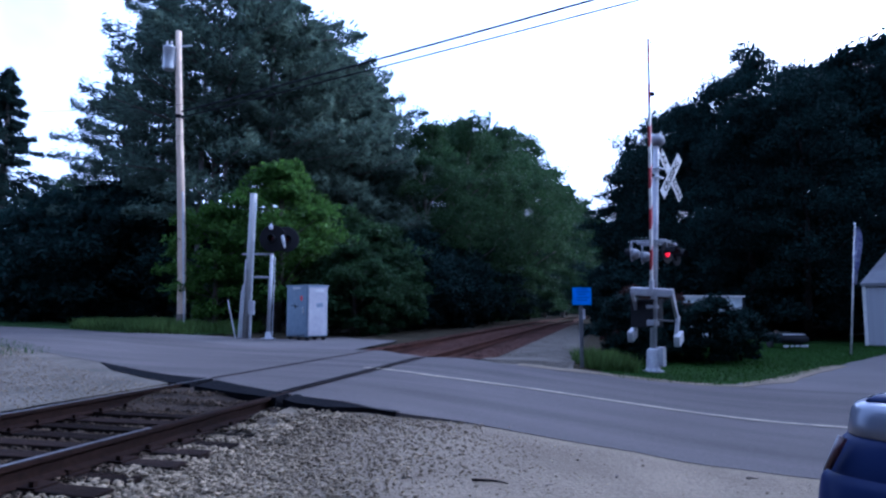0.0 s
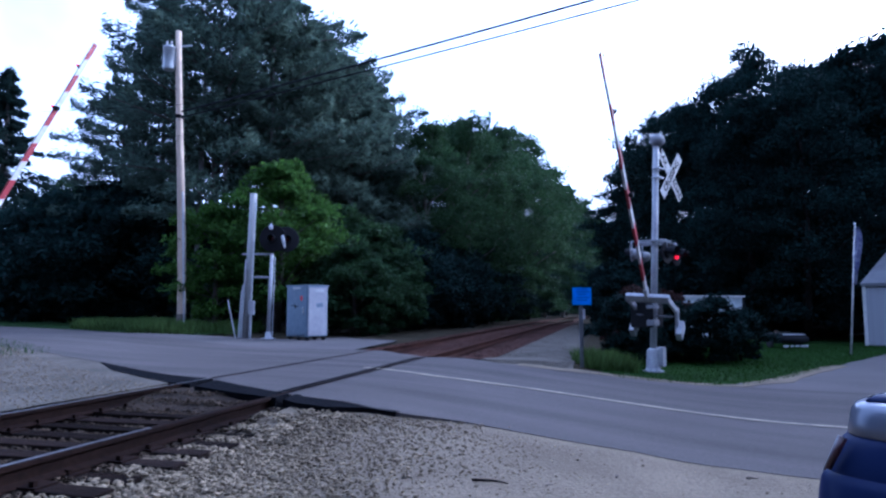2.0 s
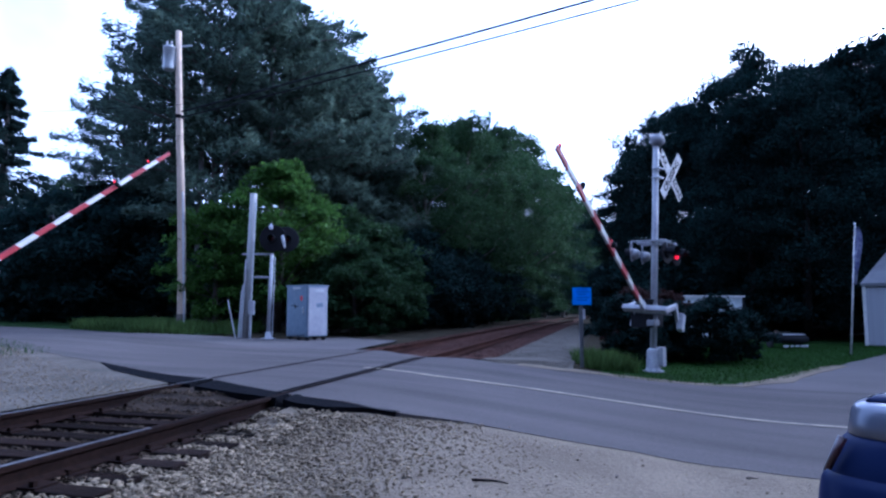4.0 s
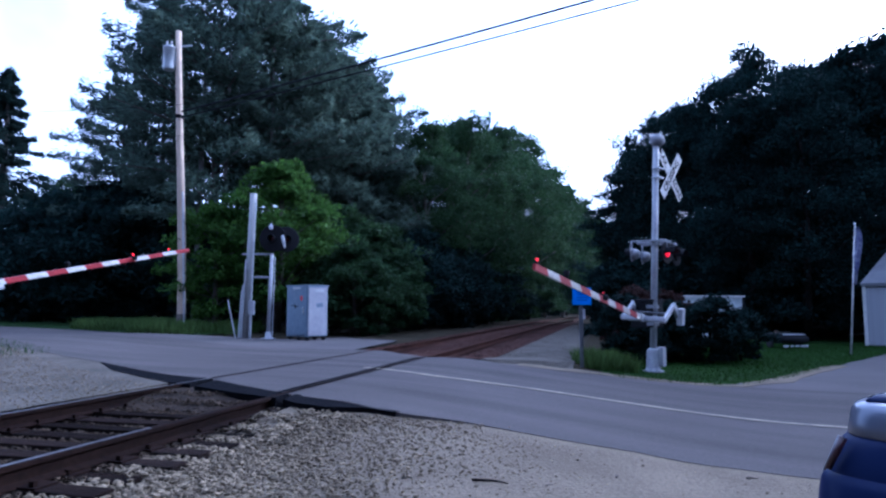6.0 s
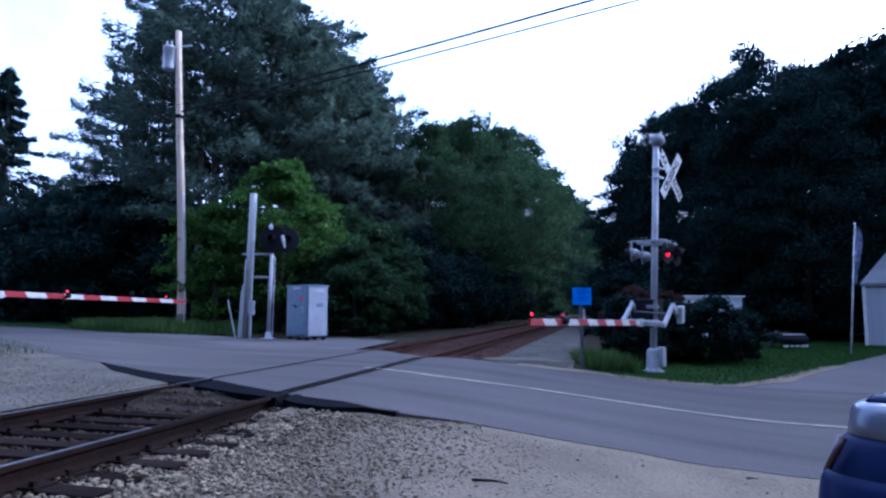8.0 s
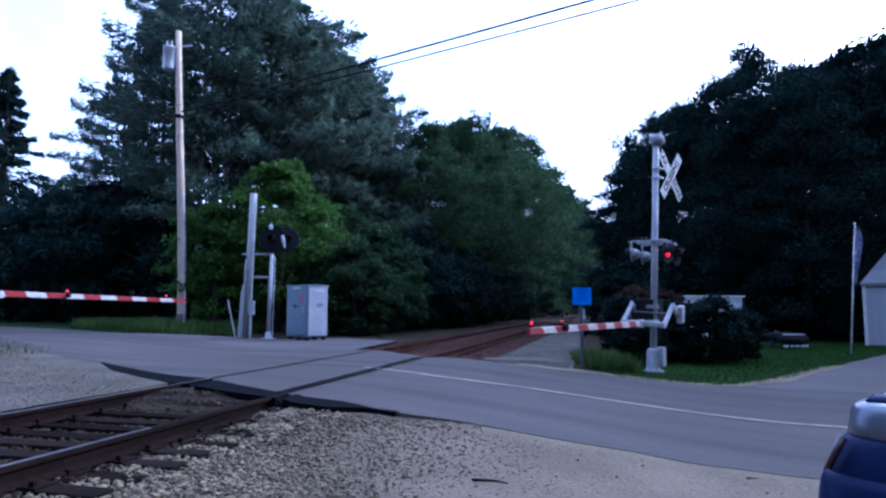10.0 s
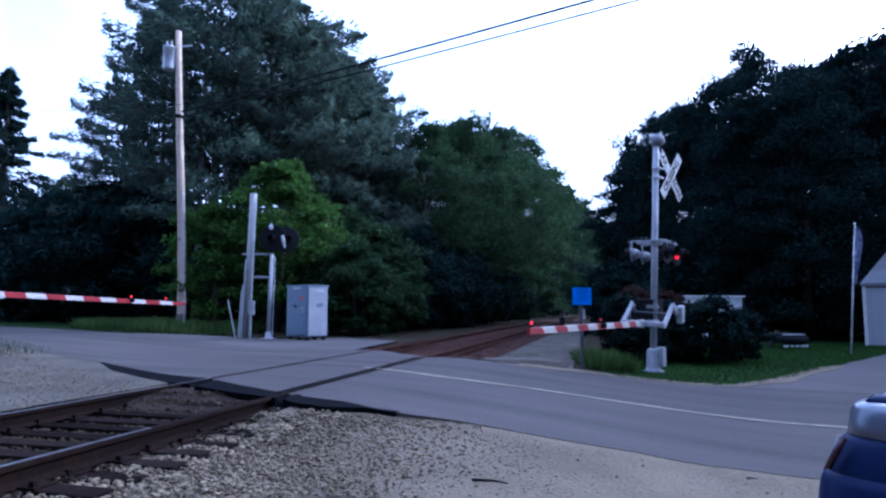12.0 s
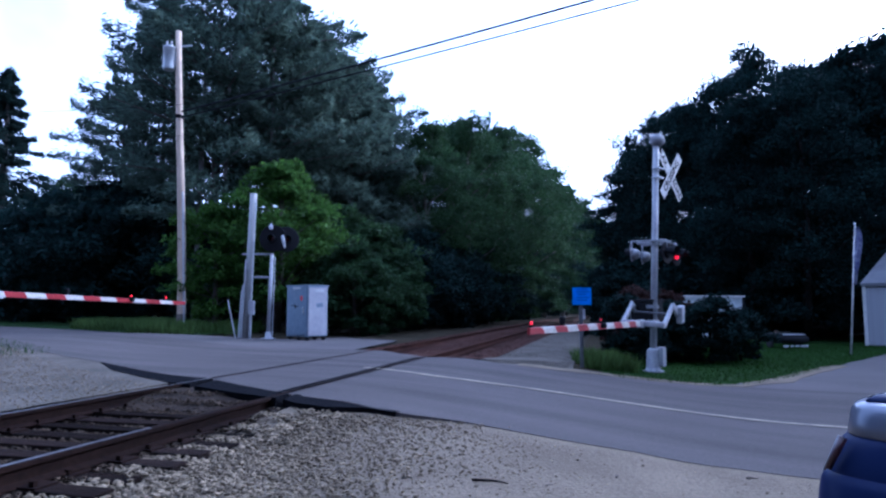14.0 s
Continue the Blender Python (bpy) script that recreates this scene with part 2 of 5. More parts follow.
def on_track(s, a, z=0.0):
    return (ACROSS[0] * (s + S0) + ALONG[0] * a, ACROSS[1] * (s + S0) + ALONG[1] * a, z)


def strip(name, near, far, height, lift, material, rows=14, thick=0.25, wobble=0.0):
    """A paved sheet between two edges of equal point count, lying on the land, with a skirt."""
    bm = bmesh.new()
    cols = []
    cuts = 6
    for (p, q), (u, v) in zip(zip(near, near[1:]), zip(far, far[1:])):
        last = p is near[-2]
        for k in range(cuts + (1 if last else 0)):
            f = k / cuts
            a = Vector(p).lerp(Vector(q), f)
            b = Vector(u).lerp(Vector(v), f)
            col = []
            for j in range(rows + 1):
                c = a.lerp(b, j / rows)
                if wobble and j in (0, rows):
                    c += Vector((noise.noise((c.x * 1.7, c.y * 1.7, 3)), noise.noise((c.x * 1.7, c.y * 1.7, 9)))) * wobble
                col.append(bm.verts.new((c.x, c.y, float(height(c.x, c.y)) + lift)))
            cols.append(col)
    for a, b in zip(cols, cols[1:]):
        for j in range(rows):
            bm.faces.new((a[j], a[j + 1], b[j + 1], b[j]))
    for j in (0, rows):
        low = [bm.verts.new(c[j].co - Vector((0, 0, thick))) for c in cols]
        for k in range(len(cols) - 1):
            bm.faces.new((cols[k][j], cols[k + 1][j], low[k + 1], low[k]))
    return tagged(part(name, bm, material, smooth=False), kind="structure")


# ---- ground ----
def ground():
    def line(lo, hi, step, far):
        mid = list(np.arange(lo, hi, step))
        out, d = [], step
        while (not out or abs(out[-1]) < far):
            d *= 1.35
            out.append((out[-1] if out else hi) + d)
        low, d = [], step
        while (not low or abs(low[-1]) < far):
            d *= 1.35
            low.append((low[-1] if low else lo) - d)
        return np.array(low[::-1] + mid + out)
    xs, ys = line(-14, 18, 0.2, 900), line(-3, 28, 0.2, 900)
    X, Y = np.meshgrid(xs, ys)
    Z = bare(X, Y)
    near = np.exp(-((X / 25) ** 2 + ((Y - 8) / 25) ** 2))
    Z = Z - near * 0.03 * (1 + 0.4 * np.sin(X * 3.1 + Y * 1.7) * np.sin(Y * 2.3 - X * 0.9))
    n, m = len(xs), len(ys)
    i = np.arange(n * m).reshape(m, n)
    F = np.stack([i[:-1, :-1], i[:-1, 1:], i[1:, 1:], i[1:, :-1]], -1).reshape(-1, 4)
    V = np.stack([X, Y, Z], -1).reshape(-1, 3)
    tagged(new("ground", raw_mesh("ground", V, F, EARTH, True)), "dark earth and forest floor under the trees", "ground", kind="structure")


ground()

# road: edges from the far left to the right
ROAD_NEAR = [(-40, 40), (-18, 21.0), (-9.13, 13.2), (-7.6, 12.2), (-5.64, 10.68), (-4.6, 9.59), (-3.74, 8.78), (-2.98, 8.29), (-2.44, 7.62), (-1.72, 6.91), (-0.98, 6.43), (-0.45, 6.05), (0.21, 5.87), (1.04, 5.54), (2.08, 5.15), (2.86, 4.91), (6.0, 3.4), (14, -0.6)]
ROAD_FAR = [(-40, 44), (-18.4, 26.4), (-12.4, 21.8), (-9.0, 18.6), (-6.5, 16.6), (-5.4, 15.8), (-4.4, 15.2), (-3.5, 14.9), (-2.6, 14.6), (-1.31, 14.0), (-0.31, 12.1), (0.49, 12.0), (1.14, 11.4), (2.06, 11.3), (3.2, 11.3), (4.95, 10.85), (8.5, 9.0), (18, 4.0)]
strip("road", ROAD_NEAR, ROAD_FAR, paved, 0.003, ASPHALT, 18, 0.3, 0.07)
strip("driveway", [(4.3, 10.9), (7.0, 9.6), (11, 10.5), (16, 16), (30, 29)], [(4.6, 11.0), (6.6, 12.15), (9.64, 15.3), (13.0, 18.7), (22, 27.5)], paved, -0.001, DRIVE, 10, 0.2, 0.15)
strip("gravel_verge", [(-40, 20), (-14, 8), (-8, 4), (-5.0, 1), (-5.9, -1)], [(-40, 40.2), (-9.1, 13.4), (-5.4, 10.8), (-3.38, 7.95), (-4.55, 3.2)], lambda x, y: paved(x, y) if side(x, y) < -0.95 else bare(x, y), -0.002, GRAVEL, 24, 0.12)
strip("sand_shoulder", [(-6.5, -3), (-4.1, 0.5), (-3.0, 4.0), (-1.5, 6.3), (-0.4, 6.4), (1.4, 5.7), (2.84, 5.1), (6, 3.6), (14, -0.4)], [(-4, -4), (-3.2, -4), (-2.5, -4), (-1.0, -4), (0, -4), (1.5, -4), (3, -4), (6, -4), (14, -4)], bare, 0.006, SAND, 30, 0.05)
strip("ballast_shoulder", [on_track(-0.95, -4)[:2], on_track(-0.95, 2)[:2], on_track(-0.95, 5)[:2], on_track(-0.95, 7.4)[:2]], [on_track(1.25, -4)[:2], on_track(1.25, 2)[:2], on_track(1.2, 4)[:2], on_track(1.1, 5.8)[:2]], bare, 0.010, DIRTBED, 30, 0.05, 0.2)
strip("gravel_pad", [(-9.5, 19.2), (-6.5, 16.5), (-4.4, 14.9), (-2.9, 13.8), (-2.2, 13.35)], [(-9.0, 19.4), (-6.8, 18.9), (-4.5, 18.8), (-3.2, 20.5), (-1.3, 18.6)], paved, -0.004, DRIVE, 8, 0.12, 0.1)
strip("sandy_edge", [(1.3, 11.3), (2.06, 11.2), (3.2, 11.15), (4.4, 10.9), (5.0, 10.78), (6.2, 11.55), (9.3, 14.7)], [(1.4, 11.9), (2.1, 11.75), (3.2, 11.5), (4.4, 11.2), (5.1, 11.12), (6.05, 11.95), (9.1, 14.95)], paved, 0.008, SAND, 4, 0.03, 0.12)
strip("lawn", [(2.9, 10.95), (4.5, 10.75), (5.2, 10.9), (6.6, 12.05), (9.6, 15.2), (13.0, 18.6), (22.3, 27.5)], [(3.0, 14), (4.4, 15.5), (5.5, 18), (8, 22), (11, 26), (17, 30), (25, 34)], paved, -0.007, LAWN, 16, 0.02, 0.15)
strip("grass_verge", [(-40, 44.4), (-18.5, 26.8), (-12.4, 22.2), (-9.0, 19.2), (-7.4, 19.0)], [(-40, 55), (-17, 32), (-11, 28), (-8.6, 25), (-6.2, 22)], paved, -0.008, LAWN, 12, 0.12, 0.2)


# black patches where the pavement ends at the rails
def patch(name, pts, lift=0.006):
    bm = bmesh.new()
    top = [bm.verts.new((x, y, float(paved(x, y)) + lift)) for x, y in pts]
    low = [bm.verts.new((x, y, float(paved(x, y)) - 0.16)) for x, y in pts]
    bm.faces.new(top)
    for k in range(len(pts)):
        bm.faces.new((top[k], top[(k + 1) % len(pts)], low[(k + 1) % len(pts)], low[k]))
    return tagged(part(name, bm, ASPHALT_NEW), kind="structure")


patch("asphalt_apron", [(-5.8, 10.85), (-4.93, 9.55), (-4.1, 8.65), (-3.37, 7.91), (-3.05, 7.75), (-3.0, 8.32), (-3.74, 8.82), (-4.6, 9.63)])
patch("asphalt_apron", [(-2.92, 7.55), (-2.2, 6.92), (-1.7, 6.55), (-1.64, 6.86), (-2.42, 7.66), (-2.9, 8.2)])
patch("asphalt_apron", [(-1.6, 6.45), (-1.45, 6.26), (-1.11, 6.08), (-0.75, 6.15), (-0.45, 6.02), (-0.4, 6.08), (-0.95, 6.46), (-1.58, 6.86)])


# ---- track ----
def rail_profile(kind):
    if kind == "head":
        return [(-0.02, -0.006), (0.02, -0.006), (0.02, 0.0015), (-0.02, 0.0015)]
    return [(-0.07, -0.14), (0.07, -0.14), (0.07, -0.128), (0.012, -0.11), (0.010, -0.045), (0.036, -0.033), (0.036, -0.008), (0.028, 0.0), (-0.028, 0.0), (-0.036, -0.008), (-0.036, -0.033), (-0.010, -0.045), (-0.012, -0.11), (-0.07, -0.128)]


def rail(s):
    t = thing("rail", Matrix(), "worn steel rail with rusty web and bright running surface", "rail", "rails of the track")
    near_end = 4.2 if s > 0 else 7.4
    for name, kind, m, stops in (("web", "web", RAILSTEEL, (-8, 0, 8, 11.8)), ("web", "web", RUSTRAIL, (11.8, 20, 40, 80, 160)), ("running_surface", "head", POLISHED, (-8, 0, near_end))):
        bm = bmesh.new()
        rings = []
        for a in stops:
            bend = 0.0 if a < 50 else 0.0012 * (a - 50) ** 2
            rings.append([bm.verts.new(on_track(s + x + bend, a, z + 0.006)) for x, z in rail_profile(kind)])
        n = len(rings[0])
        for p, q in zip(rings, rings[1:]):
            for k in range(n):
                bm.faces.new((p[k], p[(k + 1) % n], q[(k + 1) % n], q[k]))
        part(name, bm, m, t, "" if kind == "web" else "bright polished running surface")
    return t


rail(-GAUGE / 2)
rail(GAUGE / 2)


def rubber(s, width, lo, hi):
    bm = bmesh.new()
    ring = []
    for k in range(13):
        a = lo + (hi - lo) * k / 12
        row = []
        for d in (-width / 2, width / 2):
            x, y, _ = on_track(s + d, a)
            row.append(bm.verts.new((x, y, float(paved(x, y)) + 0.013)))
        ring.append(row)
    for p, q in zip(ring, ring[1:]):
        bm.faces.new((p[0], p[1], q[1], q[0]))
    tagged(part("flangeway", bm, RUBBER), kind="structure")


rubber(GAUGE / 2 - 0.075, 0.075, 6.3, 11.5)
rubber(GAUGE / 2 + 0.055, 0.035, 6.3, 11.5)
rubber(-GAUGE / 2 + 0.06, 0.035, 7.3, 12.8)


def ties():
    rng = random.Random(5)
    bm = box(2.76, 0.18, 0.16, bevel=0.015)
    me = finish(bm, "tie", TIE)
    plate = finish(box(0.3, 0.17, 0.016, bevel=0.004), "tie_plate", RAILSTEEL)
    spike = finish(box(0.035, 0.03, 0.05, bevel=0.006), "rail_spike", RAILSTEEL)
    spans = [(-5.935 + 0.335 * k) for k in range(37)] + [12.6 + 0.5 * k for k in range(60)]
    for a in spans:
        if 6.05 < a < 12.4:
            continue
        x, y, _ = on_track(rng.uniform(-0.05, 0.05), a)
        ob = new("railway_tie", me)
        ob.matrix_basis = pose(x, y, (-0.215 if a < 10 else -0.26) + rng.uniform(-0.012, 0.006), rng.uniform(-1, 1), rng.uniform(-0.6, 0.6), -math.degrees(TRACK) + rng.uniform(-1.5, 1.5))
        if a < 14:
            for sgn in (-1, 1):
                part("tie_plate", plate, RAILSTEEL, ob, at=pose(sgn * GAUGE / 2, 0, 0.084))
                for dx, dy in ((-0.1, 0.05), (0.1, -0.05)):
                    part("rail_spike", spike, RAILSTEEL, ob, at=pose(sgn * GAUGE / 2 + dx, dy, 0.10))
        tagged(ob, "dark creosoted wooden railway tie bedded in ballast", "railway tie", "ties under the rails")


ties()


def stones(name, spots, sizes, material, label, seed, coarse=False):
    """Crushed stone, each a lumpy twenty-sided piece."""
    rng = np.random.default_rng(seed)
    g = (1 + 5 ** 0.5) / 2
    base = np.array([(-1, g, 0), (1, g, 0), (-1, -g, 0), (1, -g, 0), (0, -1, g), (0, 1, g), (0, -1, -g), (0, 1, -g), (g, 0, -1), (g, 0, 1), (-g, 0, -1), (-g, 0, 1)]) / 1.9
    tri = np.array([(0, 11, 5), (0, 5, 1), (0, 1, 7), (0, 7, 10), (0, 10, 11), (1, 5, 9), (5, 11, 4), (11, 10, 2), (10, 7, 6), (7, 1, 8), (3, 9, 4), (3, 4, 2), (3, 2, 6), (3, 6, 8), (3, 8, 9), (4, 9, 5), (2, 4, 11), (6, 2, 10), (8, 6, 7), (9, 8, 1)])
    if coarse:
        base = np.array([(1, 0, 0), (-1, 0, 0), (0, 1, 0), (0, -1, 0), (0, 0, 1), (0, 0, -1)], float)
        tri = np.array([(0, 2, 4), (2, 1, 4), (1, 3, 4), (3, 0, 4), (2, 0, 5), (1, 2, 5), (3, 1, 5), (0, 3, 5)])
    n, m = len(spots), len(base)
    v = base[None] * rng.uniform(0.65, 1.2, (n, m, 1)) * rng.uniform(0.6, 1.3, (n, 1, 3)) * sizes[:, None, None] * 0.5
    q = rng.normal(size=(n, 4))
    q /= np.linalg.norm(q, axis=1, keepdims=True)
    w, x, y, z = q.T
    R = np.stack([np.stack([1 - 2 * (y * y + z * z), 2 * (x * y - z * w), 2 * (x * z + y * w)], -1), np.stack([2 * (x * y + z * w), 1 - 2 * (x * x + z * z), 2 * (y * z - x * w)], -1), np.stack([2 * (x * z - y * w), 2 * (y * z + x * w), 1 - 2 * (x * x + y * y)], -1)], 1)
    v = np.einsum("nij,nkj->nki", R, v) * np.array([1, 1, 0.62]) + spots[:, None]
    f = (tri[None] + m * np.arange(n)[:, None, None]).reshape(-1, 3)
    tagged(new(name, raw_mesh(name, v.reshape(-1, 3), f, material)), label, "ballast", kind="stuff")


def ballast():
    rng = np.random.default_rng(11)
    n = 120000
    s = rng.uniform(-0.95, 4.6, n)
    a = np.where(rng.random(n) < 0.8, rng.uniform(0.2, 8.2, n), rng.uniform(0.2, 5.5, n))
    x = ACROSS[0] * (s + S0) + ALONG[0] * a
    y = ACROSS[1] * (s + S0) + ALONG[1] * a
    # thins out towards the sandy shoulder, and stops at the road
    keep = rng.random(n) < np.clip(2.3 - 0.62 * np.maximum(s, 0.9) + 0.35 * np.sin(x * 1.9) * np.sin(y * 1.3 + 1), 0.0, 1)
    keep &= rng.random(n) < 1 - rise(2.3, 3.5, s)
    keep &= (y < 5.95 - 0.12 * x) | ((s < 0.75) & (s > -0.8) & (a < 6.45))
    keep &= ~((np.abs(np.abs(s) - GAUGE / 2) < 0.075))
    k = np.abs(((a + 5.935) / 0.335 + 0.5) % 1 - 0.5) * 0.335
    keep &= ~((k < 0.085) & (np.abs(s) < 1.42) & (rng.random(n) < 0.97))
    x, y, s = x[keep], y[keep], s[keep]
    size = (0.009 + 0.044 * rng.random(len(x)) ** 2) * np.where(s > 2.2, 0.65, 1)
    z = bare(x, y) + 0.012 + 0.03 * (1 - rise(1.2, 1.9, s)) + rng.uniform(-0.2, 0.2, len(x)) * size
    z = np.where(np.abs(s) < 0.76, bare(x, y) + 0.012 + rng.uniform(0, 0.5, len(x)) * size, z)
    inner = s < 1.05
    stones("ballast_stones", np.stack([x, y, z], -1)[~inner], size[~inner], STONE, "loose grey crushed stone along the track", 1)
    stones("dirty_ballast_stones", np.stack([x, y, z], -1)[inner], size[inner], DIRTSTONE, "dark dirty crushed stone between the rails", 4, True)
    n = 34000
    x, y = rng.uniform(-2.2, 4.2, n), rng.uniform(1.8, 5.9, n)
    keep = (y < 5.75 - 0.38 * np.maximum(x, -0.5)) & (side(x, y) > 1.7) & (rng.random(n) < np.clip(1.6 - 0.62 * (side(x, y) - 1.7), 0.04, 1) * (0.45 + 0.55 * np.clip(0.5 + np.sin(x * 2.3 + 1) * np.sin(y * 2.9 + x), 0, 1)))
    x, y = x[keep], y[keep]
    size = 0.006 + 0.024 * rng.random(len(x)) ** 2
    stones("shoulder_stones", np.stack([x, y, bare(x, y) + 0.006 + 0.1 * size], -1), size, STONE, "scattered small stones on the sandy shoulder", 8, True)
    # finer stone on the far verge and beyond the road
    n = 26000
    x = rng.uniform(-11, -2.4, n)
    y = rng.uniform(2.5, 13, n)
    s = side(x, y)
    keep = (s < -0.98) & (y < 13.2 + 0.98 * (-9.1 - x) * 1.0 + 0.0) & (y < 7.0 + (-2.6 - x) * 1.15)
    x, y = x[keep], y[keep]
    size = rng.uniform(0.010, 0.026, len(x))
    stones("verge_stones", np.stack([x, y, paved(x, y) + 0.0 + 0.2 * size], -1), size, STONE, "fine pale crushed stone beside the track", 2, True)
    n = 14000
    s = rng.uniform(1.8, 3.5, n)
    a = 11.8 + 34 * rng.random(n) ** 1.6
    x, y = ACROSS[0] * (s + S0) + ALONG[0] * a, ACROSS[1] * (s + S0) + ALONG[1] * a
    size = rng.uniform(0.012, 0.034, n)
    stones("side_ballast_stones", np.stack([x, y, bare(x, y) + 0.012 + 0.1 * size], -1), size * 0.8, GRAVEL, "grey crushed stone beside the far track", 6, True)
    s = rng.uniform(-1.2, 1.8, n)
    a = rng.uniform(12.1, 30, n)
    s = np.where(a < 13.4 - 0.9 * (s + 0.6), 1.2, s)
    x = ACROSS[0] * (s + S0) + ALONG[0] * a
    y = ACROSS[1] * (s + S0) + ALONG[1] * a
    size = rng.uniform(0.02, 0.055, n)
    stones("far_ballast_stones", np.stack([x, y, bare(x, y) + 0.3 * size], -1), size, RUSTSTONE, "brownish crushed stone between the far rails", 3, True)


ballast()
strip("ballast_bed", [on_track(1.6, 11.5)[:2], on_track(1.6, 20)[:2], on_track(1.5, 45)[:2]], [on_track(3.6, 11.4)[:2], on_track(3.4, 20)[:2], on_track(2.6, 45)[:2]], lambda x, y: bare(x, y), 0.012, GRAVEL, 10, 0.1, 0.1)
RUSTBED = mat("rust_stained_ballast", (0.056, 0.0255, 0.018), (0.027, 0.013, 0.01), 0.95, grain=30, blotch=1.2, bump=1.0, dist=0.03, gloss=0.05)
strip("track_bed", [on_track(-1.15, 13.6)[:2], on_track(-1.3, 25)[:2], on_track(-1.3, 60)[:2]], [on_track(1.75, 11.75)[:2], on_track(1.8, 25)[:2], on_track(1.8, 60)[:2]], lambda x, y: bare(x, y), 0.016, RUSTBED, 10, 0.1)


# ---- road marks ----
def centre_line():
    pts = [(-1.2, 9.9), (-0.11, 8.95), (0.4, 8.72), (1.59, 8.36), (2.62, 7.98), (3.78, 7.42), (4.47, 7.1), (7.0, 5.9)]
    for lo, hi in ((0, 2), (2, 7)):
        bm = bmesh.new()
        rows = []
        seg = pts[lo:hi + 1]
        for (p, q) in zip(seg, seg[1:]):
            for k in range(7):
                c = Vector(p).lerp(Vector(q), k / 6 * 0.999)
                d = (Vector(q) - Vector(p)).normalized()
                nrm = Vector((-d.y, d.x)) * 0.055
                rows.append([bm.verts.new((e.x, e.y, float(paved(e.x, e.y)) + 0.012)) for e in (c - nrm, c + nrm)])
        for a, b in zip(rows, rows[1:]):
            bm.faces.new((a[0], a[1], b[1], b[0]))
        tagged(part("centre_line", bm, PAINT), kind="structure")


centre_line()


# ---- crossing gates ----
def text_mesh(words, size, material, depth=0.002):
    cu = bpy.data.curves.new("lettering", "FONT")
    cu.body, cu.size, cu.extrude, cu.offset, cu.align_x, cu.align_y = words, size, depth, 0.005, "CENTER", "CENTER"
    ob = new("lettering", cu)
    bpy.context.view_layer.update()
    me = bpy.data.meshes.new_from_object(ob.evaluated_get(bpy.context.evaluated_depsgraph_get()))
    bpy.data.objects.remove(ob)
    me.materials.clear()
    me.materials.append(material)
    return me


# times at which the lamps change over: first lamp to second, second to first
TO_SECOND = [0.425 + 1.115 * k for k in range(13)]
TO_FIRST = [t + 0.51 for t in TO_SECOND if t + 0.51 < 13.9]
FLAPS = []


def flap_rows(m_open, m_shut, lit_first, late=(0.0, 0.0)):
    """Rows for a lamp's added shutter, which swings to stand in for blinking as the lamps change over."""
    marks = sorted([(t + late[0], False) for t in TO_SECOND] + [(t + late[1], True) for t in TO_FIRST])
    state = lit_first
    rows = [(0.0, m_open if state else m_shut)]
    for t, first in marks:
        now = first if lit_first else not first
        if now != state:
            rows += [(t, m_open if state else m_shut), (t + 1 / 30, m_open if now else m_shut)]
            state = now
    rows.append((14.0, m_open if state else m_shut))
    return rows


def flasher(parent, m, lit_first):
    """A round lamp with target disc, hood and lens; it looks along local -Y."""
    t = part("lamp_housing", lathe([(0.03, 0.16), (0.07, 0.15), (0.105, 0.08), (0.115, 0.0)], 20, pose(0, 0, 0, 90, 0, 0).inverted()), LAMPGREY if lit_first is None else BLACK, parent, "dull silver lamp back" if lit_first is None else "black lamp housing", True, m)
    r = 0.15 if lit_first is None else 0.22
    bm = lathe([(0.10, -0.012), (r - 0.015, -0.012), (r, -0.004), (r, 0.006), (0.10, 0.006)], 28, pose(0, 0, 0, 90, 0, 0).inverted())
    part("target_disc", bm, LAMPGREY if lit_first is None else BLACK, t, "dull silver disc" if lit_first is None else "black target disc")
    bm = bmesh.new()
    rows = []
    for y in ((0.0, -0.10, -0.22) if lit_first is not None else (0.0, -0.06, -0.12)):
        rows.append([bm.verts.new((r * math.cos(u), y, r * math.sin(u))) for r in (0.112, 0.118) for u in [radians(-10 + 200 * k / 14) for k in range(15)]])
    for a, b in zip(rows, rows[1:]):
        for k in list(range(14)) + list(range(15, 29)):
            bm.faces.new((a[k], a[k + 1], b[k + 1], b[k]))
    part("hood", bm, BLACK, t, "black visor hood")
    if lit_first is None:
        part("lens", lathe([(0.001, 0.03), (0.06, 0.025), (0.105, 0.0)], 20, pose(0, 0, 0, 90, 0, 0)), LENS_DARK, t, "unlit dark red lens", True)
        return
    part("lens", lathe([(0.001, 0.045), (0.06, 0.035), (0.10, 0.0)], 20, pose(0, 0, 0, 90, 0, 0)), LAMP_RED, t, "red signal lens", True)
    # added flap, swung over the glowing lens to make it look unlit
    bm = lathe([(0.001, 0.0), (0.107, 0.0), (0.109, -0.046), (0.105, -0.046), (0.103, -0.004), (0.001, -0.004)], 20, pose(0, 0, -0.112, 90, 0, 0))
    flap = part("shutter", bm, BLACK, t, "added dark shutter that hides the lit lens", at=pose(0, -0.052, 0.112))
    FLAPS.append((flap, flap_rows(pose(0, -0.052, 0.1, -86, 0, 0), pose(0, -0.052, 0.112, 0, 0, 0), lit_first)))


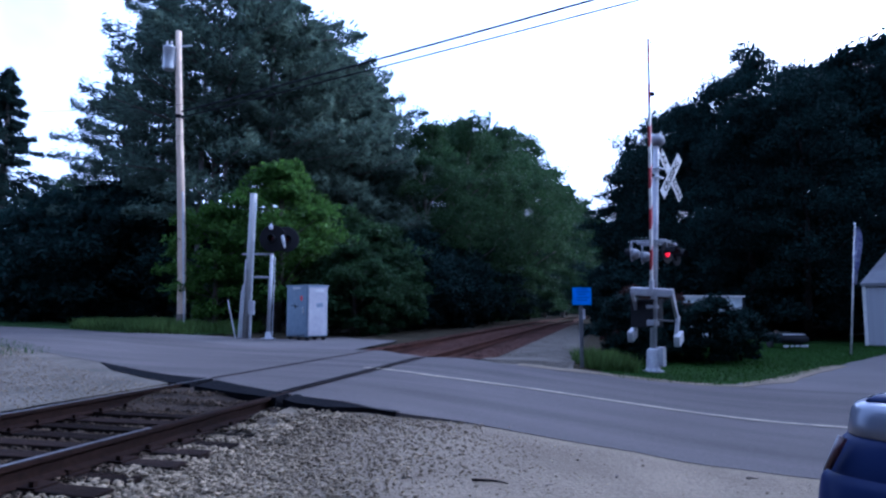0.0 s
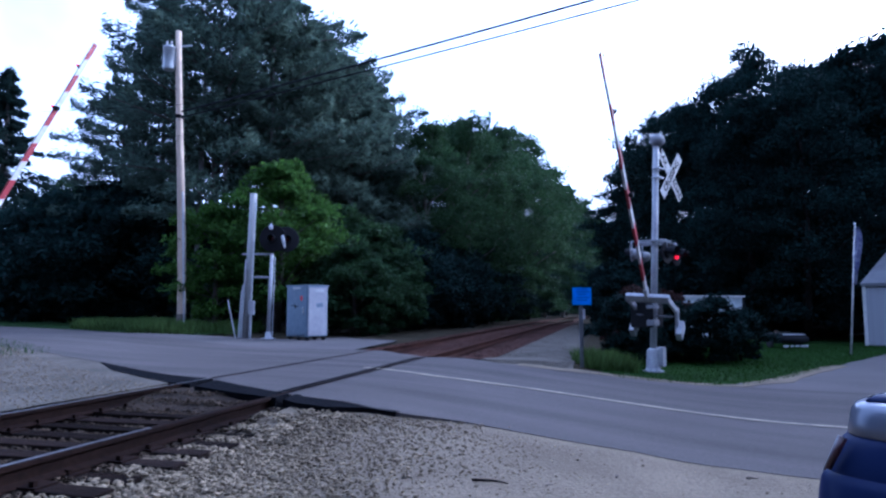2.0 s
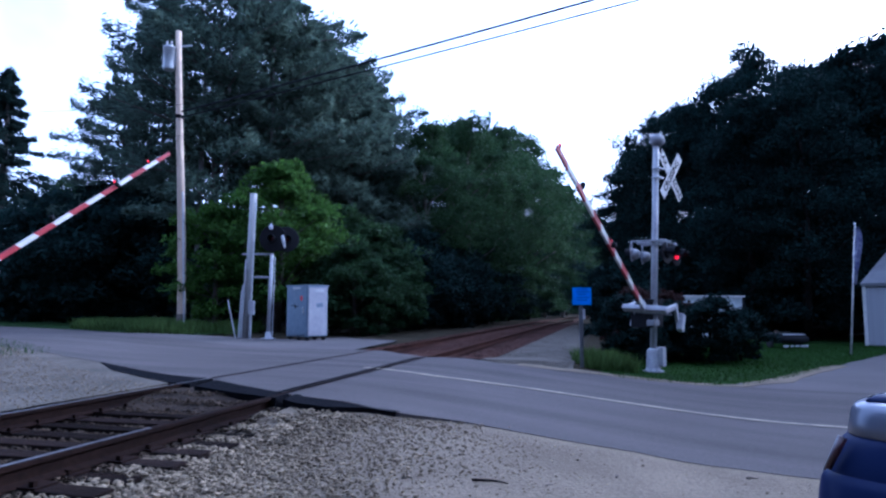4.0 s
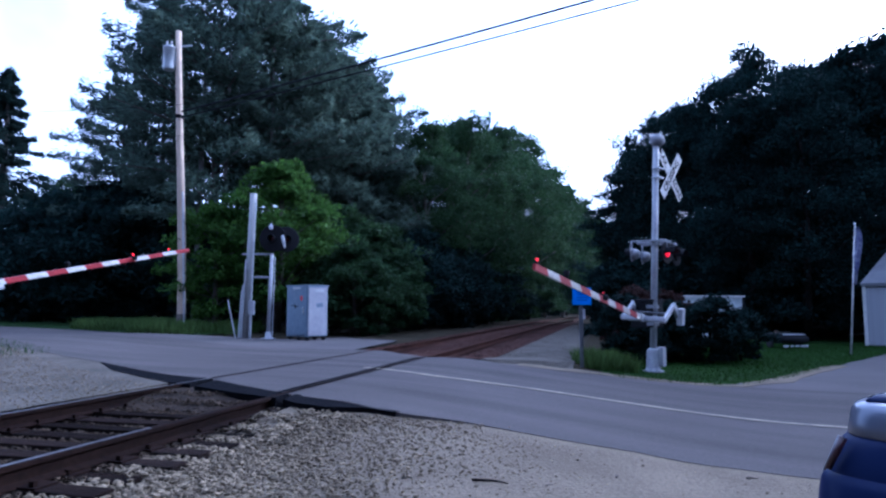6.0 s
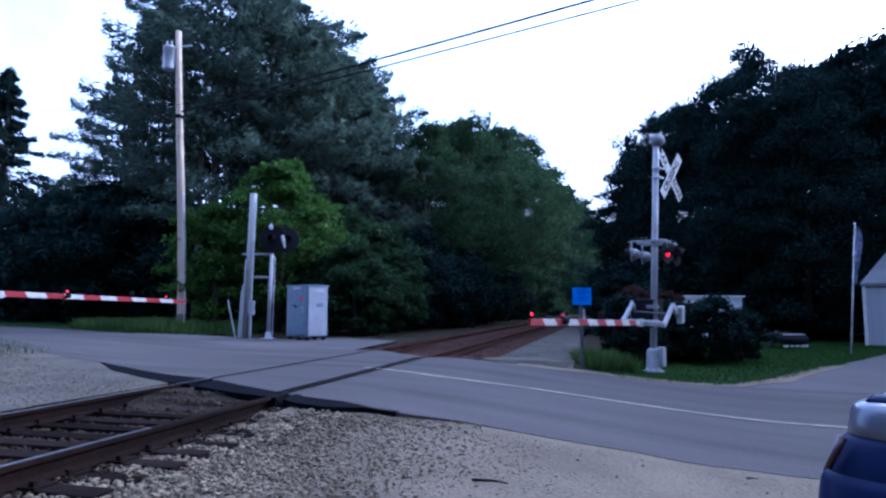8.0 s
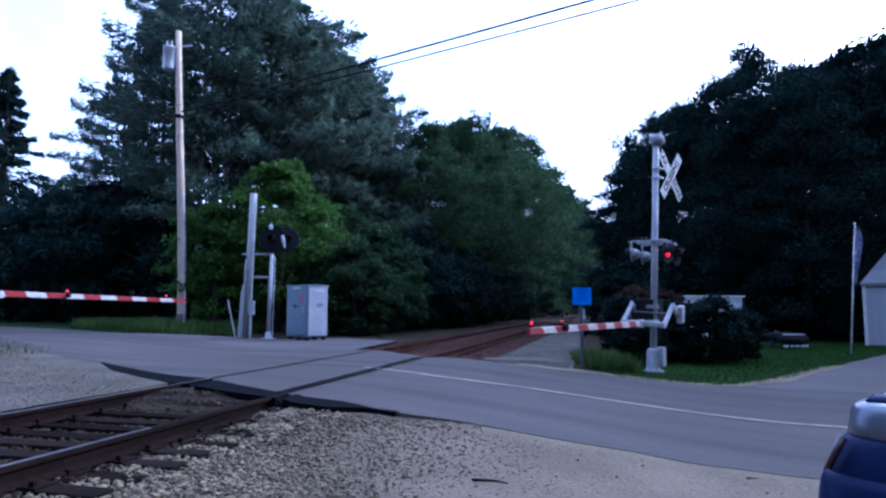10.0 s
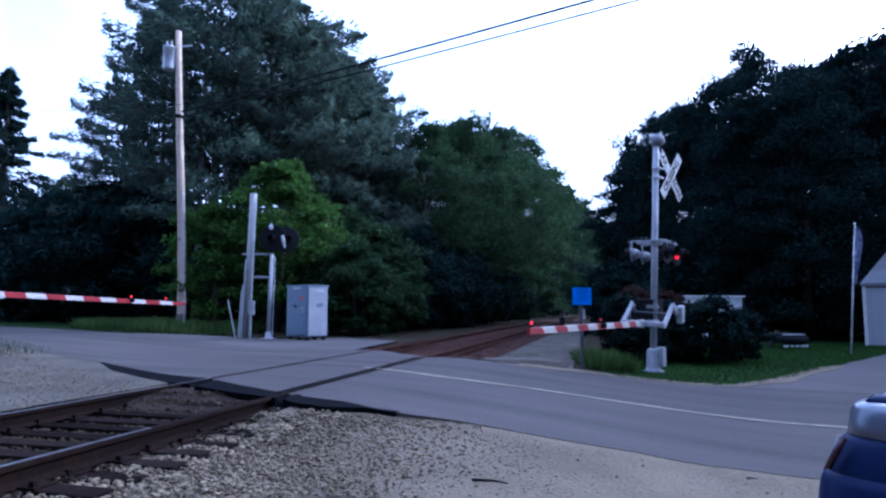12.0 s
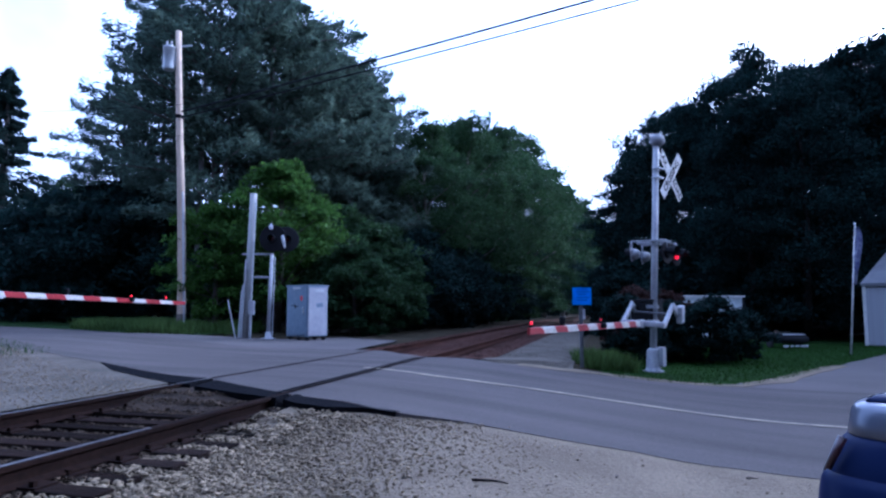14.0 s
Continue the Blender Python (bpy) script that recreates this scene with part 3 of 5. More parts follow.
def arm_lamp(arm, x, lit_first, toward):
    """A small lamp on top of the gate arm; toward: +1 or -1, the side on which its added shutter hangs."""
    part("arm_lamp", lathe([(0.03, 0.05), (0.034, 0.06), (0.034, 0.075), (0.02, 0.085)], 12, pose(x, 0, 0)), BLACK, arm, "small black lamp foot")
    part("arm_lamp_lens", lathe([(0.012, 0.085), (0.016, 0.09), (0.018, 0.106), (0.012, 0.12), (0.001, 0.124)], 14, pose(x, 0, 0)), ARM_DIM if lit_first is not None and toward < 0 else ARM_RED, arm, "small red lamp lens", True)
    if lit_first is None:
        return
    # added cover that hides the glowing lens while the lamp is off
    bm = lathe([(0.042, -0.05), (0.044, 0.025), (0.035, 0.045), (0.001, 0.05)], 14)
    cap = part("added_lamp_cover", bm, BLACK, arm, "added dark cover that hides the lit lens")
    shut = pose(x, 0, 0.125)
    opened = pose(x, -0.05 * toward, 0.02, 84 * toward, 0, 0)
    cap.matrix_basis = shut
    FLAPS.append((cap, flap_rows(opened, shut, lit_first, (0.05, 0.1))))


def crossing_gate(base, pivot, azimuth, length, facing, lean, lamps, toward, label):
    g = thing("crossing_gate", pose(*base), label, "crossing gate", "gates of the level crossing")
    top = Vector((lean[0], lean[1], 4.60))

    def up(z):
        return top * (z / 4.60)
    part("mast", tube((0, 0, 0.1), top, 0.066, 0.062, 20), ALU, g, "tall silver-painted tubular mast", True)
    bm = lathe([(0.21, 0.0), (0.21, 0.03), (0.15, 0.05), (0.13, 0.10), (0.115, 0.42), (0.095, 0.46), (0.066, 0.47)], 20)
    part("base_casting", bm, ALU, g, "heavy cast base", True)
    part("junction_box", box(0.13, 0.12, 0.38, (0.15, -0.10, 0.31), (0, 0, facing), 0.02), ALU, g, "small silver junction box")
    bell = part("bell", lathe([(0.02, -0.14), (0.09, -0.12), (0.14, -0.06), (0.15, 0.0), (0.135, 0.07), (0.08, 0.125), (0.001, 0.145)], 24, Matrix.Translation(top + Vector((0.03, 0, 0.12)))), LAMPGREY, g, "round weathered warning bell", True)
    part("bell_bracket", tube(top - Vector((0, 0, 0.05)), top + Vector((0, 0, 0.08)), 0.04), GALV, bell)
    # crossed boards, square to the road
    turn = facing
    front = Matrix.Translation(up(4.02)) @ pose(0, 0, 0, 0, 0, turn) @ pose(0.39, -0.12, 0.0)
    for tilt, words in ((-49, "RAIL      ROAD"), (49, "CROSSING")):
        lift = 0.0 if tilt < 0 else -0.012
        b = part("crossbuck_board", box(1.2, 0.008, 0.225, bevel=0.003), WHITE, g, "white crossbuck board with dark letters", at=front @ pose(0, lift, 0, 0, -tilt, 0))
        part("lettering", text_mesh(words, 0.19, BLACK), BLACK, b, "dark capital letters", at=pose(0, -0.0045, 0, 90, 0, 0))
    for z in (3.93, 4.12):
        part("clamp", box(0.2, 0.17, 0.03, tuple(up(z) + Vector((0.04, -0.02, 0))), (0, 0, turn), 0.006), GALV, g)
    # lamp cross-arm
    z = 2.60
    arm_m = Matrix.Translation(up(z)) @ pose(0, 0, 0, 0, 0, turn + 16)
    bm = tube((-0.42, 0, 0), (0.42, 0, 0), 0.026)
    tube((0, -0.32, 0), (0, 0.36, 0), 0.026, bm=bm)
    for x in (-0.42, 0.42):
        tube((x, -0.32, 0), (x, 0.36, 0), 0.02, bm=bm)
        for y in (-0.32, 0.36):
            tube((x, y, 0.0), (x, y, -0.17), 0.02, bm=bm)
    part("cross_arm", bm, LAMPGREY, g, at=arm_m, smooth=True)
    part("arm_collar", box(0.18, 0.18, 0.1, bevel=0.02), GALV, g, at=arm_m)
    for x, first in ((-0.40, True), (0.40, False)):
        flasher(g, arm_m @ pose(x, -0.32, -0.25, 0, 0, -16), first if lamps else None)
        flasher(g, arm_m @ pose(x, 0.36, -0.25, 0, 0, 184), None)
    # mechanism and its bracket
    px, py, pz = pivot[0] - base[0], pivot[1] - base[1], pivot[2] - base[2]
    mz = pz
    frame_m = Matrix.Translation(up(mz)) @ pose(0, 0, 0, 0, 0, turn)
    part("mechanism_box", box(0.42, 0.5, 0.52, (0.12, 0.22, 0.16), bevel=0.03), BLACK, g, "dark gate mechanism housing", at=frame_m)
    part("mechanism_lid", box(0.46, 0.54, 0.05, (0.12, 0.22, 0.445), bevel=0.02), BLACK, g, "dark lid", at=frame_m)
    part("mounting_bracket", box(0.2, 0.18, 0.12, (0, 0.02, 0.0), bevel=0.02), LAMPGREY, g, at=frame_m)
    part("mounting_bracket", box(0.2, 0.18, 0.08, (0, 0.02, 0.32), bevel=0.02), LAMPGREY, g, at=frame_m)
    rz = 90 - azimuth
    # the arm: along local +X from the pivot, on a U-shaped frame that straddles the mast
    hub = tube((0.02, -0.36, 0.2), (0.02, 0.36, 0.2), 0.02)
    arm = part("gate_arm", hub, POSTGREY, g, "red and white striped gate arm with lamps", at=pose(px, py, pz, 0, 0, rz))
    start = 0.82 if lamps else 0.5
    slant = 0.05 if lamps else -0.03
    n = int((length - start) / 0.40) + 1
    for k in range(n):
        hi = length - 0.40 * k
        lo = max(hi - 0.40, start)
        deep = 0.108 if lamps else 0.104
        h0, h1 = deep - 0.025 * lo / length, deep - 0.025 * hi / length
        sl = slant if k else 0.0
        bm = bmesh.new()
        for y in (-0.02, 0.02):
            for x, zz in ((lo - slant, -h0 / 2), (hi - sl, -h1 / 2), (hi + sl, h1 / 2), (lo + slant, h0 / 2)):
                bm.verts.new((x, y, zz))
        bm.verts.ensure_lookup_table()
        v = bm.verts
        for q in ((0, 1, 2, 3), (7, 6, 5, 4), (0, 4, 5, 1), (1, 5, 6, 2), (2, 6, 7, 3), (3, 7, 4, 0)):
            bm.faces.new([v[i] for i in q])
        part("stripe", bm, REDSHEET if k % 2 == 0 else WHITE, arm)
    part("frame_bar", box(0.16, 0.84, 0.10, (0.62, 0, 0), bevel=0.03), ALU, arm, "silver cross bar of the frame")
    for y in (-0.39, 0.39):
        part("side_plate", box(0.70, 0.06, 0.11, (0.34, y, 0.17), (0, 33, 0), 0.02), ALU, arm, "silver side plate")
        part("side_plate", box(0.54, 0.06, 0.13, (-0.14, y * 1.05, 0.26), (0, -22, 0), 0.02), ALU, arm, "silver side plate")
        part("counterweight", box(0.22, 0.12, 0.34, (-0.32, y * 1.18, 0.2), (0, 10, 0), 0.03), ALU, arm, "heavy silver counterweight")
    if lamps:
        part("arm_socket", box(0.24, 0.07, 0.15, (0.74, 0, 0), bevel=0.015), ALU, arm, "silver socket")
    arm_lamp(arm, length - 0.06 if lamps else length - 0.62, None, toward)
    fr = (0.81, 0.53) if lamps else (0.70, 0.41)
    arm_lamp(arm, length * fr[0], bool(lamps), toward)
    arm_lamp(arm, length * fr[1], not lamps, toward)
    return arm, (px, py, pz, rz)


RIGHT_BASE, RIGHT_PIVOT = (4.2, 12.81, -0.345), (4.161, 12.663, 0.635)
LEFT_BASE, LEFT_PIVOT = (-8.28, 10.33, 0.10), (-8.226, 10.464, 1.201)
arm_right, AXIS_RIGHT = crossing_gate(RIGHT_BASE, RIGHT_PIVOT, 213.85, 5.516, 42, (0.20, 0), True, -1, "silver crossing gate with crossbuck, flashing lamps and striped arm")
arm_left, AXIS_LEFT = crossing_gate(LEFT_BASE, LEFT_PIVOT, 21.19, 5.378, 205, (0, 0), False, 1, "crossing gate with a long red and white arm over the road")
LEAN_RIGHT, LEAN_LEFT = -3.9, 7.39

RIGHT_ANGLES = [(0.0, 79.9), (0.4, 79.2), (0.5, 78.0), (1.0, 68.3), (1.5, 58.9), (2.0, 51.2), (2.5, 43.8), (3.0, 37.0), (3.2, 34.9), (4.25, 23.9), (5.3, 14.1), (5.5, 12.5), (6.0, 8.5), (6.5, 4.6), (6.7, 3.8), (7.0, 3.5), (7.5, 2.5), (8.0, 1.1), (8.2, 0.4), (8.6, -0.1), (10.5, -0.1), (14.0, -0.1)]
LEFT_ANGLES = [(0.0, 91.0), (0.4, 90.3), (0.8, 86.0), (1.0, 83.0), (1.5, 75.4), (2.0, 67.9), (2.5, 60.3), (3.0, 52.1), (3.2, 49.3), (4.25, 34.0), (5.3, 20.8), (5.5, 18.5), (6.0, 12.3), (6.5, 6.5), (6.7, 5.8), (7.0, 5.2), (7.5, 2.5), (8.0, -1.2), (8.2, -2.5), (8.5, -2.3), (9.2, -1.0), (10.5, -1.0), (11.0, -1.9), (11.5, -1.1), (12.0, -1.8), (12.5, -1.4), (13.0, -1.4), (13.5, -1.7), (14.0, -1.6)]


# ---- poles, signal and cabinet across the road ----
def utility_pole():
    g = thing("utility_pole", pose(-8.83, 21.5, 0.17), "tall weathered wooden utility pole with a transformer", "utility pole")
    top = Vector((-0.56, 0.2, 10.6))
    bm = bmesh.new()
    rings = []
    for k in range(9):
        f = k / 8
        c = top * f + Vector((0.03 * math.sin(f * 5), 0.02 * math.sin(f * 7), 0))
        r = 0.145 - 0.045 * f
        rings.append([bm.verts.new(c + Vector((r * math.cos(u), r * math.sin(u), 0))) for u in [2 * math.pi * j / 14 for j in range(14)]])
    for a, b in zip(rings, rings[1:]):
        for j in range(14):
            bm.faces.new((a[j], a[(j + 1) % 14], b[(j + 1) % 14], b[j]))
    bm.faces.new(rings[-1])
    part("shaft", bm, POLEWOOD, g, "weathered brown wooden shaft", True)
    part("butt_sleeve", tube((0, 0, -0.05), (-0.03, 0.01, 0.58), 0.152, 0.148, 14), BARK, g, "dark tarred foot", True)
    c = top * 0.9 + Vector((-0.33, -0.1, 0))
    t = part("transformer", lathe([(0.16, -0.42), (0.19, -0.40), (0.2, -0.36), (0.2, 0.36), (0.215, 0.37), (0.215, 0.41), (0.12, 0.46), (0.001, 0.47)], 22, Matrix.Translation(c)), GALV, g, "pale grey cylindrical transformer", True)
    for dx in (-0.08, 0.08):
        part("bushing", lathe([(0.03, 0.0), (0.05, 0.05), (0.03, 0.08), (0.05, 0.12), (0.02, 0.2), (0.001, 0.22)], 10, Matrix.Translation(c + Vector((dx, 0, 0.44)))), WHITE, t, "small insulator")
    part("hanger", box(0.2, 0.06, 0.5, tuple(top * 0.9 + Vector((-0.13, -0.05, 0))), bevel=0.01), GALV, g)
    part("pin_bracket", tube(top * 0.945, top * 0.945 + Vector((0.45, 0, 0.05)), 0.025), GALV, g)
    for z in (0.705,):
        part("wire_clamp", tube(top * z + Vector((-0.1, -0.16, 0)), top * z + Vector((0.12, -0.16, 0)), 0.035), BLACK, g, "dark wire clamp")
    part("steel_band", lathe([(0.148, -0.04), (0.152, -0.04), (0.152, 0.04), (0.148, 0.04)], 16, Matrix.Translation(top * 0.70)), BLACK, g)
    part("conduit", tube((0.13, -0.08, 0.0), top * 0.45 + Vector((0.12, -0.08, 0)), 0.03), GALV, g)


utility_pole()


def wire(p, q, sag, r, label):
    bm = bmesh.new()
    p, q = Vector(p), Vector(q)
    rings = []
    for k in range(41):
        f = k / 40
        c = p.lerp(q, f) - Vector((0, 0, 4 * sag * f * (1 - f)))
        rings.append([bm.verts.new(c + Vector((0.5 * r * math.cos(u), 0.5 * r * math.cos(u), r * math.sin(u)))) for u in [2 * math.pi * j / 6 for j in range(6)]])
    for a, b in zip(rings, rings[1:]):
        for j in range(6):
            bm.faces.new((a[j], a[(j + 1) % 6], b[(j + 1) % 6], b[j]))
    tagged(part("overhead_cable", bm, CABLE), label, "cable", "overhead cables")


POLE_X, POLE_Y = -9.1, 21.45
wire((POLE_X, POLE_Y, 7.75), (26.0, -2.1, 7.95), 0.25, 0.03, "thick dark overhead cable hung from the pole")
wire((POLE_X, POLE_Y, 7.55), (26.0, -1.9, 7.5), 0.2, 0.022, "thin dark overhead cable hung from the pole")
wire((POLE_X, POLE_Y, 8.0), (-45, 32, 11.5), 0.5, 0.007, "thin dark overhead cable hung from the pole")
wire((POLE_X, POLE_Y, 6.9), (-40, 27, 3.2), 0.2, 0.006, "thin dark overhead cable hung from the pole")


def rail_signal():
    g = thing("railway_signal", pose(-5.07, 18.5, 0.045), "black target railway signal on a slim silver post", "railway signal")
    part("post", tube((0, 0, 0.05), (0.05, 0, 2.45), 0.058, 0.052, 16), ALU, g, "slim silver tubular post", True)
    part("foot", lathe([(0.2, 0.0), (0.2, 0.03), (0.1, 0.06), (0.075, 0.2), (0.06, 0.22)], 16), ALU, g, "silver cast foot", True)
    face = pose(0, 0, 0, 90, 0, 0)
    for x, y, r, turn in ((0.08, -0.1, 0.40, -4), (0.44, 0.1, 0.38, 26)):
        m = pose(x, y, 2.92, 0, 0, turn) @ face
        t = part("target_disc", lathe([(0.001, 0.0), (r - 0.02, 0.0), (r, -0.01), (r, -0.025), (0.001, -0.03)], 36, m), BLACK, g, "large round black target disc")
        part("lens_hood", lathe([(0.11, 0.0), (0.115, 0.16), (0.105, 0.16), (0.10, 0.0)], 20, m), BLACK, t, "short black hood")
        part("lens", lathe([(0.09, 0.012), (0.05, 0.03), (0.001, 0.036)], 18, m), LENS_DARK, t, "dull red unlit lens", True)
    part("signal_case", box(0.3, 0.26, 0.5, (0.14, 0.12, 2.9), bevel=0.03), BLACK, g, "black lamp case")
    part("pinnacle", lathe([(0.06, 0.0), (0.05, 0.05), (0.09, 0.06), (0.02, 0.16), (0.001, 0.19)], 12, Matrix.Translation((0.03, -0.08, 3.19))), ALU, g, "pale finial")
    part("side_light", lathe([(0.02, -0.22), (0.03, -0.18), (0.05, -0.02), (0.05, 0.1), (0.02, 0.16), (0.001, 0.17)], 10, pose(0.45, -0.30, 2.84, 0, -12, 0)), ALU, g, "pale bracket", True)
    for z, w in ((2.47, 0.92), (1.80, 0.62)):
        part("crossbar", box(w, 0.05, 0.06, (0.05 - w / 2 + 0.05, 0.0, z), bevel=0.01), ALU, g, "silver crossbar")
    part("ladder_rail", tube((0.09, 0.1, 0.1), (0.12, 0.1, 2.4), 0.015), GALV, g)
    part("ladder_rail", tube((-0.03, 0.1, 1.0), (0.0, 0.1, 2.4), 0.015), GALV, g)


rail_signal()


def cable_pole():
    g = thing("cable_pole", pose(-5.72, 18.55, 0.05), "short grey weathered wooden pole with conduits", "pole")
    part("shaft", tube((0, 0, 0), (0.1, 0, 4.27), 0.115, 0.10, 14), GREYWOOD, g, "grey weathered shaft", True)
    for dx, dy, h in ((-0.12, -0.09, 2.3), (-0.19, -0.04, 1.55), (-0.24, 0.02, 1.4), (0.11, -0.1, 4.0)):
        part("conduit", tube((dx, dy, 0), (dx + 0.05 + 0.012 * h, dy, h), 0.022), GALV, g, "thin grey conduit")
    part("meter_box", box(0.17, 0.13, 0.42, (0.17, -0.14, 0.9), bevel=0.025), ALU, g, "small pale meter box")
    part("meter_riser", tube((0.15, -0.12, 0), (0.15, -0.12, 0.7), 0.03), GALV, g)


cable_pole()
stake = thing("guy_stake", pose(-5.95, 18.3, 0.06), "thin leaning pale marker stake", "stake")
part("rod", tube((0, 0, 0), (-0.27, 0.05, 1.12), 0.02, 0.018), GALV, stake)


def cabinet():
    g = thing("signal_cabinet", pose(-4.05, 18.95, 0.025, 0, 0, -40), "blue-grey metal railway signal cabinet on short legs", "equipment cabinet")
    w, d, h = 0.74, 0.98, 1.46
    part("body", box(d, w, h, (0, 0, 0.09 + h / 2), bevel=0.015), CABINET, g, "blue-grey aluminium housing")
    part("roof", box(d + 0.06, w + 0.06, 0.045, (0, 0, 0.09 + h + 0.02), bevel=0.012), CABINET, g)
    dr = part("door", box(d - 0.08, 0.025, h - 0.1, (0, -w / 2 - 0.012, 0.09 + h / 2), bevel=0.006), CABINET, g, "flat cabinet door")
    part("handle", box(0.03, 0.05, 0.18, (0.34, -w / 2 - 0.04, 0.85), bevel=0.008), GALV, dr)
    part("vent", box(0.36, 0.012, 0.07, (0.0, -w / 2 - 0.03, 1.5), bevel=0.003), GALV, dr)
    s = part("side_panel", box(0.02, w - 0.06, h - 0.06, (d / 2 + 0.01, 0, 0.09 + h / 2), bevel=0.005), CABINET_SIDE, g, "paler end panel")
    part("vent", box(0.012, 0.3, 0.08, (d / 2 + 0.026, 0.05, 1.42), bevel=0.003), GALV, s)
    part("notice", box(0.006, 0.22, 0.12, (d / 2 + 0.024, 0.05, 1.0), (8, 0, 0)), CABINET, s, "scuffed patch")
    bm = lathe([(0.001, 0.0), (0.055, 0.0), (0.055, 0.006), (0.001, 0.006)], 14, pose(0.24, -w / 2 - 0.026, 1.2, 90, 0, 0) @ Matrix.Diagonal((1, 1.5, 1, 1)))
    part("painted_mark", bm, MARKRED, g, "small red painted mark")
    for k, (x, z, l, a) in enumerate(((-0.12, 0.98, 0.22, 12), (0.0, 0.95, 0.2, -20), (-0.05, 1.0, 0.16, 40))):
        part("scrawl", box(l, 0.005, 0.022, (x, -w / 2 - 0.028, z), (0, a, 0)), BLACK, g, "dark scrawled stroke")
    for x in (-0.4, 0.0, 0.4):
        for y in (-0.3, 0.3):
            part("leg", box(0.08, 0.08, 0.14, (x, y, 0.03), bevel=0.01), BLACK, g)
    return g


cabinet()


def blue_sign():
    g = thing("road_sign", pose(2.67, 12.3, -0.21, 0, 0, 2), "small blue rectangular notice sign on a steel post", "sign")
    bm = bmesh.new()
    for x, y, sx, sy in ((0, 0, 0.06, 0.008), (-0.03, -0.015, 0.008, 0.035), (0.03, -0.015, 0.008, 0.035)):
        box(sx, sy, 1.38, (x, y + 0.02, 0.69), bm=bm)
    part("post", bm, POSTGREY, g, "thin grey channel post")
    p = part("panel", box(0.37, 0.008, 0.335, (0.02, -0.01, 1.365), bevel=0.003), BLUESIGN, g, "bright blue panel")
    for k, (z, w) in enumerate(((0.12, 0.22), (0.07, 0.26), (0.02, 0.16), (-0.04, 0.24), (-0.09, 0.2))):
        part("print_bar", box(w, 0.003, 0.022, (0.02 + 0.02 * (k % 2), -0.0155, 1.38 + z)), BLUEDARK, p)
    part("tag", box(0.045, 0.02, 0.19, (0.05, -0.02, 1.02), bevel=0.004), ALU, g, "small pale tag")


blue_sign()


# ---- right side: garage, trailer, flag, parked cars ----
def garage():
    g = thing("garage", pose(15.35, 23.1, -0.42, 0, 0, -48), "pale clapboard garage with a grey shingled roof", "garage")
    w, d, h = 6.0, 7.0, 2.25
    for name, sx, sy, at in (("wall", w, 0.12, (w / 2, 0.06, h / 2)), ("wall", w, 0.12, (w / 2, d - 0.06, h / 2)), ("wall", 0.12, d - 0.24, (0.06, d / 2, h / 2)), ("wall", 0.12, d - 0.24, (w - 0.06, d / 2, h / 2))):
        part(name, box(sx, sy, h, at), SIDING, g, "pale painted wall")
    me = finish(box(w + 0.02, 0.014, 0.115, (w / 2, 0, 0), (6, 0, 0)), "clapboard", SIDING)
    for k in range(18):
        part("clapboard", me, SIDING, g, at=pose(0, -0.006, 0.1 + k * 0.12))
    part("corner_board", box(0.1, 0.1, h, (0.0, 0.0, h / 2), bevel=0.006), WHITE, g, "white corner board")
    for s in (0, 1):
        bm = bmesh.new()
        y0, y1 = (-0.12, d / 2) if s == 0 else (d + 0.3, d / 2)
        z0, z1 = h - 0.08, h + 1.25
        v = [bm.verts.new(p) for p in ((-0.08, y0, z0), (w + 0.3, y0, z0), (w + 0.3, y1, z1), (-0.08, y1, z1), (-0.08, y0, z0 + 0.1), (w + 0.3, y0, z0 + 0.1), (w + 0.3, y1, z1 + 0.1), (-0.08, y1, z1 + 0.1))]
        for q in ((0, 1, 2, 3), (4, 5, 6, 7), (0, 1, 5, 4), (1, 2, 6, 5), (2, 3, 7, 6), (3, 0, 4, 7)):
            bm.faces.new([v[i] for i in q])
        part("roof", bm, SHINGLE, g, "grey shingled roof slope")
    for x in (0.06, w - 0.06):
        bm = bmesh.new()
        v = [bm.verts.new(p) for p in ((x - 0.06, 0.0, h), (x - 0.06, d, h), (x - 0.06, d / 2, h + 1.2), (x + 0.06, 0.0, h), (x + 0.06, d, h), (x + 0.06, d / 2, h + 1.2))]
        for q in ((0, 1, 2), (5, 4, 3), (0, 3, 4, 1), (1, 4, 5, 2), (2, 5, 3, 0)):
            bm.faces.new([v[i] for i in q])
        part("gable", bm, SIDING, g, "pale gable wall")


garage()


def trailer():
    g = thing("box_trailer", pose(10.4, 24.6, -0.4, 0, 0, 8), "white box trailer half hidden behind bushes", "trailer")
    part("body", box(2.75, 4.2, 1.6, (0, 2.1, 1.0), bevel=0.06), PANELWHITE, g, "dull white box body")
    part("roof_rail", box(2.8, 0.06, 0.08, (0, -0.02, 1.8), bevel=0.015), WHITE, g, "white top rail")
    for x in (-1.33, 1.33):
        part("corner_post", box(0.08, 0.06, 1.6, (x, -0.02, 1.0), bevel=0.01), BLACK if x > 0 else WHITE, g)
    for x in (-0.55, 0.45):
        part("panel_seam", box(0.025, 0.012, 1.5, (x, -0.006, 1.0)), GALV, g)
    for x in (-1.15, 1.15):
        w = part("wheel", lathe([(0.12, -0.1), (0.30, -0.1), (0.33, -0.06), (0.33, 0.06), (0.30, 0.1), (0.12, 0.1)], 20, pose(x, 1.6, 0.32, 0, 90, 0)), TYRE, g)
        part("rim", lathe([(0.001, -0.04), (0.14, -0.05), (0.14, 0.05), (0.001, 0.04)], 14, pose(x, 1.6, 0.32, 0, 90, 0)), GALV, w)


trailer()


